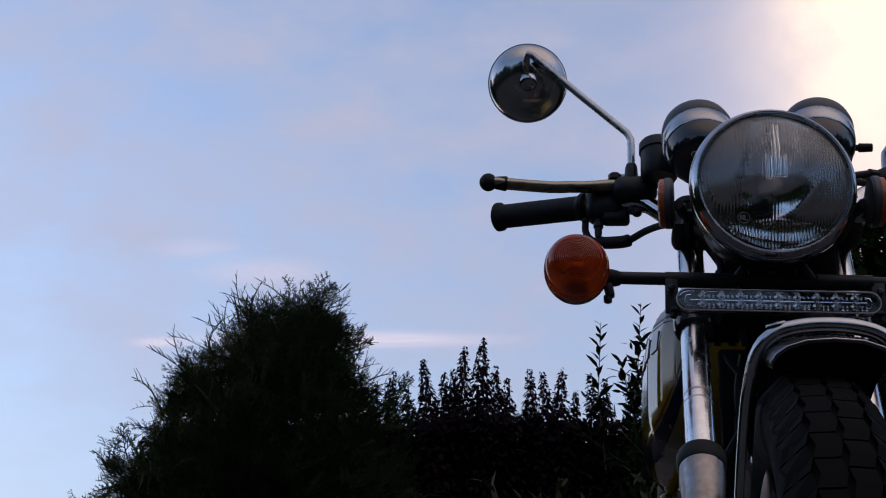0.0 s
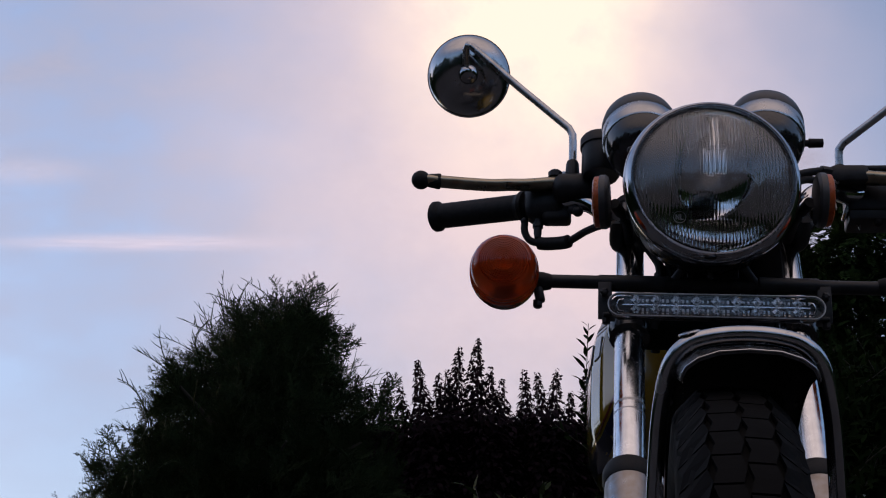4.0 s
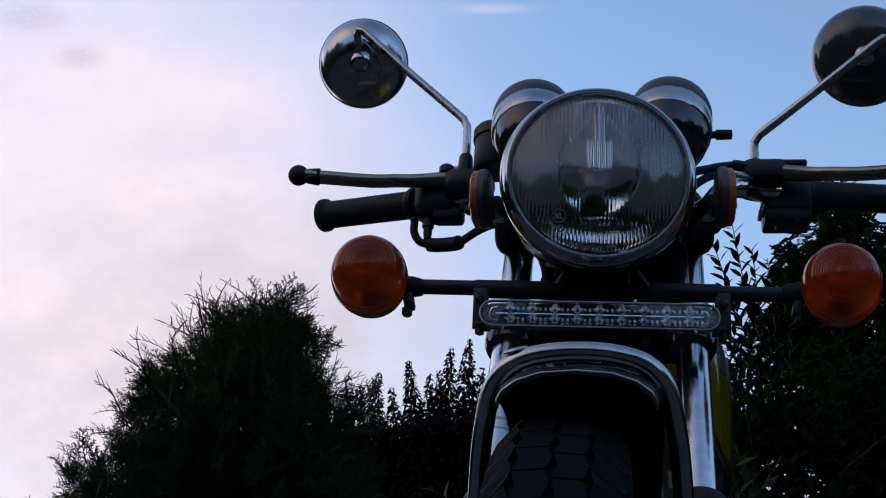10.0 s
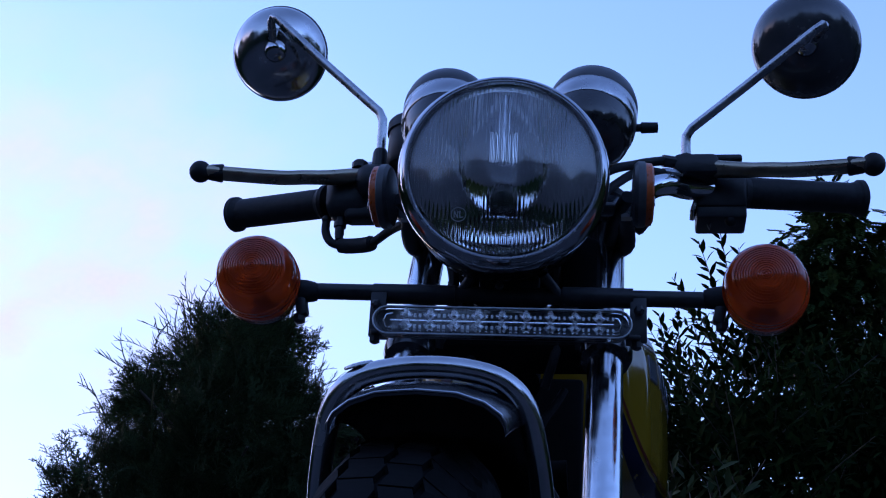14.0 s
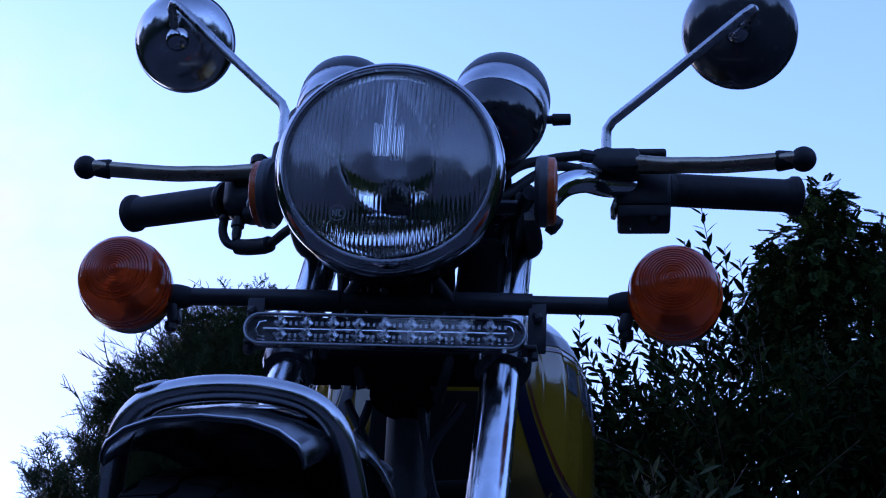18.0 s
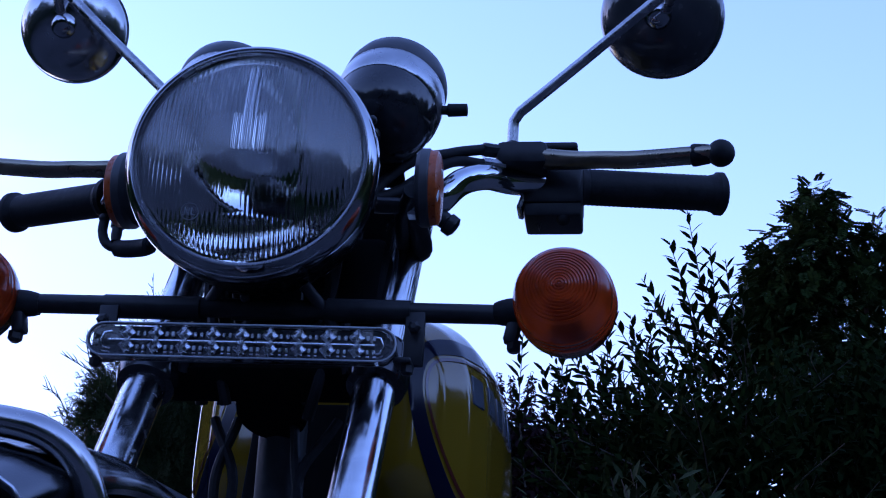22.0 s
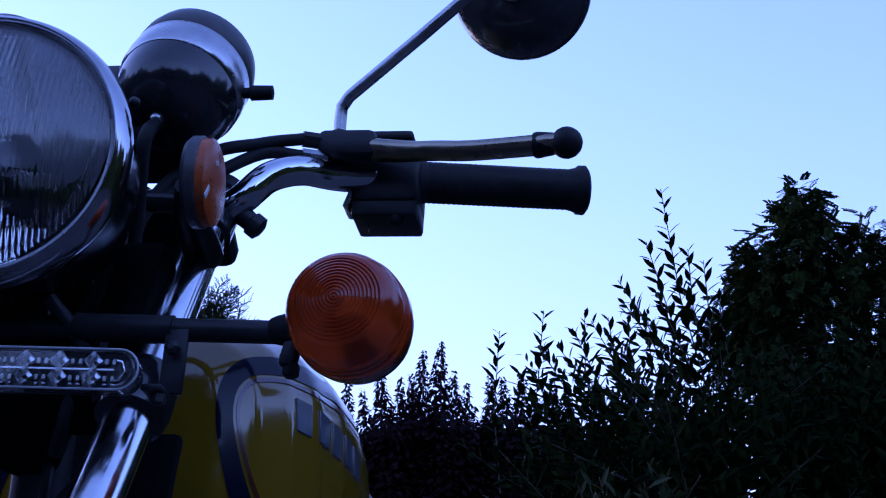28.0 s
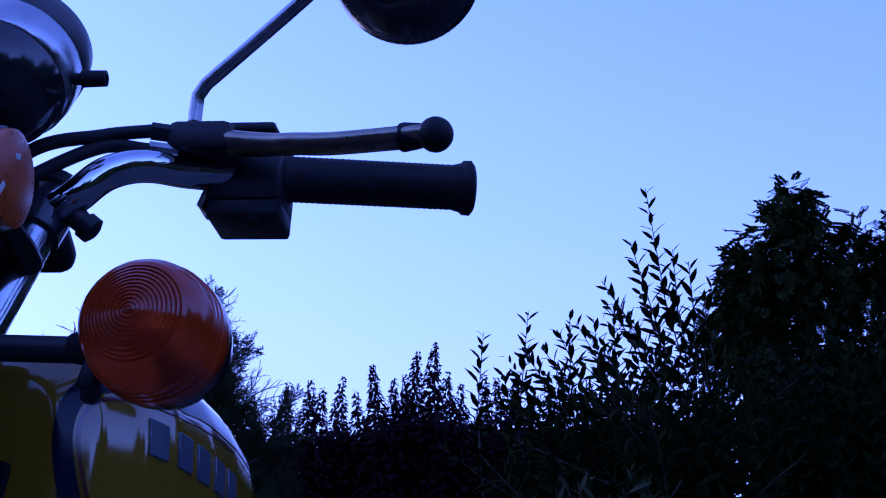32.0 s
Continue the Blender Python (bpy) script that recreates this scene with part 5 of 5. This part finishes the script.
def purple_shrub(base, tips, seed):
    """A purple-leaved shrub with upright spires of small hanging leaves."""
    r = np.random.default_rng(seed)
    bush = new("purple_shrub")
    bush.location = base
    tagged(bush, "dark purple-leaved shrub with pointed upright spires", "shrub", "row of purple shrubs")
    O_, D_, U_, S_, lines = [], [], [], [], []
    for dx, h in tips:
        n = 2600
        q = r.uniform(0, 1, n) ** 0.7 * 3.4
        z = h - q
        rad = 0.016 + 0.115 * np.minimum(q, 0.9) + 0.05 * np.minimum(q, 3)
        a = r.uniform(0, 2 * math.pi, n)
        k = np.sqrt(r.uniform(0.1, 1, n))
        off = 0.04 * np.sin(q * 3 + seed + dx * 9)
        o = np.stack([dx + off + rad * k * np.cos(a), rad * k * np.sin(a), z], 1)
        out = np.stack([np.cos(a), np.sin(a), 0 * a], 1)
        O_.append(o), D_.append(unit(out * 0.7 + np.array([0, 0, -0.55]) + r.normal(0, 0.35, (n, 3)))), U_.append(unit(out + np.array([0, 0, 0.6])))
        S_.append(r.uniform(0.055, 0.09, n) * (0.7 + 0.5 * np.minimum(q, 1)))
        lines.append([(dx * 0.3, 0, 0), (dx * 0.9, 0, h * 0.5), (dx, 0, h - 0.05)])
    nb = 7600
    a, zz = r.uniform(0, 2 * math.pi, nb), r.uniform(0.3, min(h for _, h in tips) - 0.75, nb)
    rad = 0.62 * np.sqrt(r.uniform(0.05, 1, nb))
    O_.append(np.stack([rad * np.cos(a), rad * np.sin(a), zz], 1)), D_.append(unit(np.stack([np.cos(a), np.sin(a), -0.6 + 0 * a], 1) + r.normal(0, 0.3, (nb, 3))))
    U_.append(np.tile([[0, 0, 1.0]], (nb, 1)) + r.normal(0, 0.2, (nb, 3))), S_.append(r.uniform(0.09, 0.16, nb))
    tagged(part("stem_clump", branch_mesh(lines, 0.035, 0.006), BARK, bush), kind="stuff")
    tv, tf = leaf_template(0.55)
    v, f = strewn(tv, tf, np.concatenate(O_), np.concatenate(D_), np.concatenate(U_), np.concatenate(S_))
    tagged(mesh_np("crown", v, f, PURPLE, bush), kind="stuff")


row = [(-4.0, 6.9), (-3.5, 7.1), (-3.0, 6.85), (-2.5, 7.05), (-2.0, 7.0), (-1.55, 7.15), (-1.2, 7.05), (-0.98, 6.9), (-0.75, 7.25), (-0.52, 7.05), (-0.25, 7.22), (-0.02, 7.0), (0.12, 7.3), (0.32, 7.68), (0.59, 7.57), (0.80, 7.1), (1.0, 7.15),
       (1.28, 7.28), (1.45, 7.05), (1.74, 7.12), (1.95, 6.9), (2.24, 7.17), (2.42, 7.0), (2.75, 7.1), (3.1, 6.95), (3.5, 7.1), (3.9, 6.9), (4.4, 7.05), (4.9, 6.95)]
for k in range(0, len(row) - 1, 2):
    cx = (row[k][0] + row[k + 1][0]) / 2
    purple_shrub((cx, 20.0 + 0.35 * math.sin(k * 1.7), 0), [(row[k][0] - cx, row[k][1]), (row[k + 1][0] - cx, row[k + 1][1])], 40 + k)


def hedge_ring():
    """The garden's hedge round the place, dense leaf over an added light-blocking core."""
    r = np.random.default_rng(5)
    n = 34000
    t = r.uniform(0, 1, n)
    ang = radians(110) + t * radians(320)
    rad = 9.5 + r.uniform(-0.5, 0.5, n) + 1.2 * np.sin(ang * 5)
    top = 4.3 + 0.6 * np.sin(ang * 9) + 0.5 * np.sin(ang * 23 + 1)
    z = top * r.uniform(0, 1, n) ** 0.8
    o = np.stack([0.3 + rad * np.cos(ang), 0.5 + rad * np.sin(ang), z], 1)
    # the left arc, out of view, is added to block the low sun
    keep = (o[:, 1] < 6.0) | (o[:, 0] < -0.45 * o[:, 1] - 0.3) | (o[:, 0] > 0.8 + 0.42 * o[:, 1])
    keep |= (o[:, 0] > 1.5) & (o[:, 2] < 3.2 + 0.2 * np.sin(o[:, 0] * 5))
    o, m = o[keep], int(keep.sum())
    tv, tf = leaf_template(0.6)
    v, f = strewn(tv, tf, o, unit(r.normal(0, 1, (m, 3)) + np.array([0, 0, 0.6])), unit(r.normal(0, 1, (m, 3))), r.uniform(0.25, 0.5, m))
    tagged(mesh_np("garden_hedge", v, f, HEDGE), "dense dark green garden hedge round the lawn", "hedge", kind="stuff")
    bm = bmesh.new()
    last = None
    for k in range(241):
        ang = radians(110 + 320 * k / 240)
        rad = 9.5 + 1.2 * math.sin(ang * 5)
        x, y = math.cos(ang), math.sin(ang)
        top = (4.3 + 0.6 * math.sin(ang * 9) + 0.5 * math.sin(ang * 23 + 1)) * 0.93
        px, py = 0.3 + rad * x, 0.5 + rad * y
        open_view = py > 5.5 and -0.45 * py - 0.8 < px < 1.3 + 0.42 * py
        if open_view and px > 1.5:
            open_view, top = False, 2.7
        ring = [bm.verts.new((px + x * w, py + y * w, z)) for w, z in ((-0.3, 0), (-0.25, top * 0.7), (0, top), (0.25, top * 0.7), (0.3, 0))]
        if last and not open_view:
            for i in range(4):
                bm.faces.new((last[i], last[i + 1], ring[i + 1], ring[i]))
        last = ring
    tagged(part("hedge_light_block", bm, HEDGE), "plain solid core added inside the garden hedge to block the sky", "hedge", kind="stuff")


hedge_ring()

# ---- clouds: thin sheets far off that drift across the sky ----
SIN, COS = math.sin(radians(24)), math.cos(radians(24))


def far(u, v, d):
    """A place d metres off, u and v across and up from the view's axis, as parts of its depth."""
    return Matrix.Translation((d * u, d * (COS - SIN * v), d * (SIN + COS * v))) @ pose(0, 0, 0, 114)


def cloud(label, look_of, d, half_u, half_v, tilt=0.0):
    bm = bmesh.new()
    bmesh.ops.create_circle(bm, cap_ends=True, segments=64, radius=1.0)
    ob = part("cloud", bm, look_of)
    ob.scale = (half_u * d, half_v * d, 1)
    ob.visible_shadow = True
    return tagged(ob, label, "cloud", kind="structure")


HAZE = cloud("pale evening haze low over the garden", cloud_look("haze", (0.74, 0.86, 1.0), 0.23, "bank", 0.9, 0.7, 3.0, 2.0), 3600, 1.3, 0.62)
GLOW = cloud("bright warm cloud lit by the low sun", cloud_look("lit_cloud", (1.0, 0.86, 0.68), 0.64, "bank", 1.6, 1.3, 1.5, 5.0), 3300, 0.16, 0.24)
PINK = cloud("wide pink cloud veil", cloud_look("pink_cloud", (0.96, 0.85, 0.85), 0.45, "bank", 1.2, 1.1, 1.6, 8.0), 3380, 0.38, 0.46)
VEIL = cloud("thin pinkish cloud veil", cloud_look("veil_cloud", (0.73, 0.80, 0.97), 0.33, "veil", 0.9, 2.0, 1.15, 9.0), 3400, 0.80, 0.46)
STREAK = cloud("thin white cloud streak", cloud_look("streak_cloud", (0.95, 0.88, 0.95), 0.46, "bank", 0.75, 0.8, 1.0, 3.0), 3200, 0.17, 0.010)
BANK = cloud("soft white cloud bank", cloud_look("white_cloud", (0.95, 0.94, 1.0), 0.28, "veil", 1.0, 1.2, 1.15, 14.0), 3350, 0.36, 0.26)
SCRAP = cloud("small grey cloud scrap", cloud_look("grey_scrap", (0.27, 0.41, 0.60), 0.26, "bank", 0.6, 1.4, 0.6, 21.0), 3100, 0.05, 0.022)

DRIFT = []
for name, colour, glow, half_u, half_v, seed, u, v, t in (
        ("small grey cloud scrap", (0.55, 0.52, 0.60), 0.30, 0.045, 0.018, 23.0, -0.205, 0.152, 9.0), ("small grey cloud scrap", (0.55, 0.52, 0.60), 0.30, 0.030, 0.014, 25.0, -0.172, 0.124, 9.0),
        ("small grey cloud scrap", (0.58, 0.56, 0.64), 0.32, 0.050, 0.012, 27.0, -0.270, -0.018, 9.0), ("thin white cloud streak", (0.95, 0.90, 0.98), 0.40, 0.045, 0.006, 29.0, 0.120, 0.158, 9.0)):
    scrap = cloud(name, cloud_look("scrap_cloud", colour, glow, "bank", 0.36, 1.4, 0.6, seed), 3150, half_u, half_v)
    DRIFT.append((scrap, u, v, t))
WISPS = []
for label, thick, half_u, half_v, seed, u, v in (
        ("ragged white cloud wisp", 0.40, 0.075, 0.016, 41.0, -0.170, 0.002), ("ragged white cloud wisp", 0.30, 0.050, 0.012, 47.0, -0.215, 0.018),
        ("thin white cloud streak", 0.75, 0.034, 0.0060, 43.0, -0.243, -0.048)):
    WISPS.append((cloud(label, cloud_look("wisp_cloud", (0.94, 0.90, 0.98), 0.42, "bank", thick, 1.4, 0.6, seed), 3160, half_u, half_v), u, v))
# unseen glowing sheet above the view, added to warm and brighten the chrome early
LID = cloud("unseen glowing cloud sheet overhead, added to warm the early light", cloud_look("overhead_fill_cloud", (1.0, 0.90, 0.84), 0.42, "bank", 1.4, 1.2, 1.6, 31.0), 3000, 1.9, 1.6)


def overhead(x, y):
    return Matrix.Translation((x, y, 3000))


def motions():
    """The drift of the clouds; everything else stands still."""
    walk(HAZE, [(0.0, far(-0.1, -0.42, 3600)), (32.0, far(-0.1, -0.42, 3600))])
    walk(GLOW, [(0.0, far(0.33, 0.17, 3300)), (3.0, far(0.13, 0.19, 3300)), (6.0, far(-0.12, 0.20, 3300)), (9.0, far(-0.50, 0.14, 3300)), (13.0, far(-0.66, 0.06, 3300)), (32.0, far(-2.0, -0.2, 3300))])
    walk(PINK, [(0.0, far(0.42, 0.06, 3380)), (3.0, far(0.13, 0.06, 3380)), (6.0, far(-0.02, 0.02, 3380)), (9.0, far(-0.14, -0.03, 3380)), (13.0, far(-0.62, 0.0, 3380)), (17.0, far(-0.95, -0.05, 3380)), (32.0, far(-2.2, -0.2, 3380))])
    walk(VEIL, [(0.0, far(-0.08, 0.08, 3400)), (6.0, far(-0.40, 0.14, 3400)), (12.0, far(-0.75, 0.22, 3400)), (32.0, far(-1.9, 0.5, 3400))])
    walk(STREAK, [(0.0, far(-0.068, -0.064, 3200)), (3.5, far(-0.19, -0.005, 3200)), (6.0, far(-0.31, 0.045, 3200)), (32.0, far(-1.6, 0.5, 3200))])
    walk(BANK, [(0.0, far(0.10, -0.32, 3350)), (9.0, far(-0.12, -0.12, 3350)), (13.0, far(-0.26, -0.02, 3350)), (19.0, far(-0.42, 0.0, 3350)), (25.0, far(-0.62, 0.05, 3350)), (32.0, far(-0.9, 0.1, 3350))])
    for scrap, u, v, t in DRIFT:
        walk(scrap, [(0.0, far(u + 0.085 * t, v - 0.012 * t, 3150)), (32.0, far(u - 0.085 * (32 - t), v + 0.012 * (32 - t), 3150))])
    for wisp, u, v in WISPS:
        walk(wisp, [(0.0, far(u + 0.042, v - 0.018, 3160)), (32.0, far(u - 1.30, v + 0.55, 3160))])
    walk(LID, [(0.0, overhead(1800, -1700)), (6.0, overhead(-800, -1700)), (14.0, overhead(-9000, -1700)), (32.0, overhead(-26000, -1700))])
    walk(SCRAP, [(0.0, far(2.6, -1.1, 3100)), (24.0, far(0.26, 0.10, 3100)), (25.0, far(0.165, 0.145, 3100)), (32.0, far(-0.6, 0.46, 3100))])


motions()
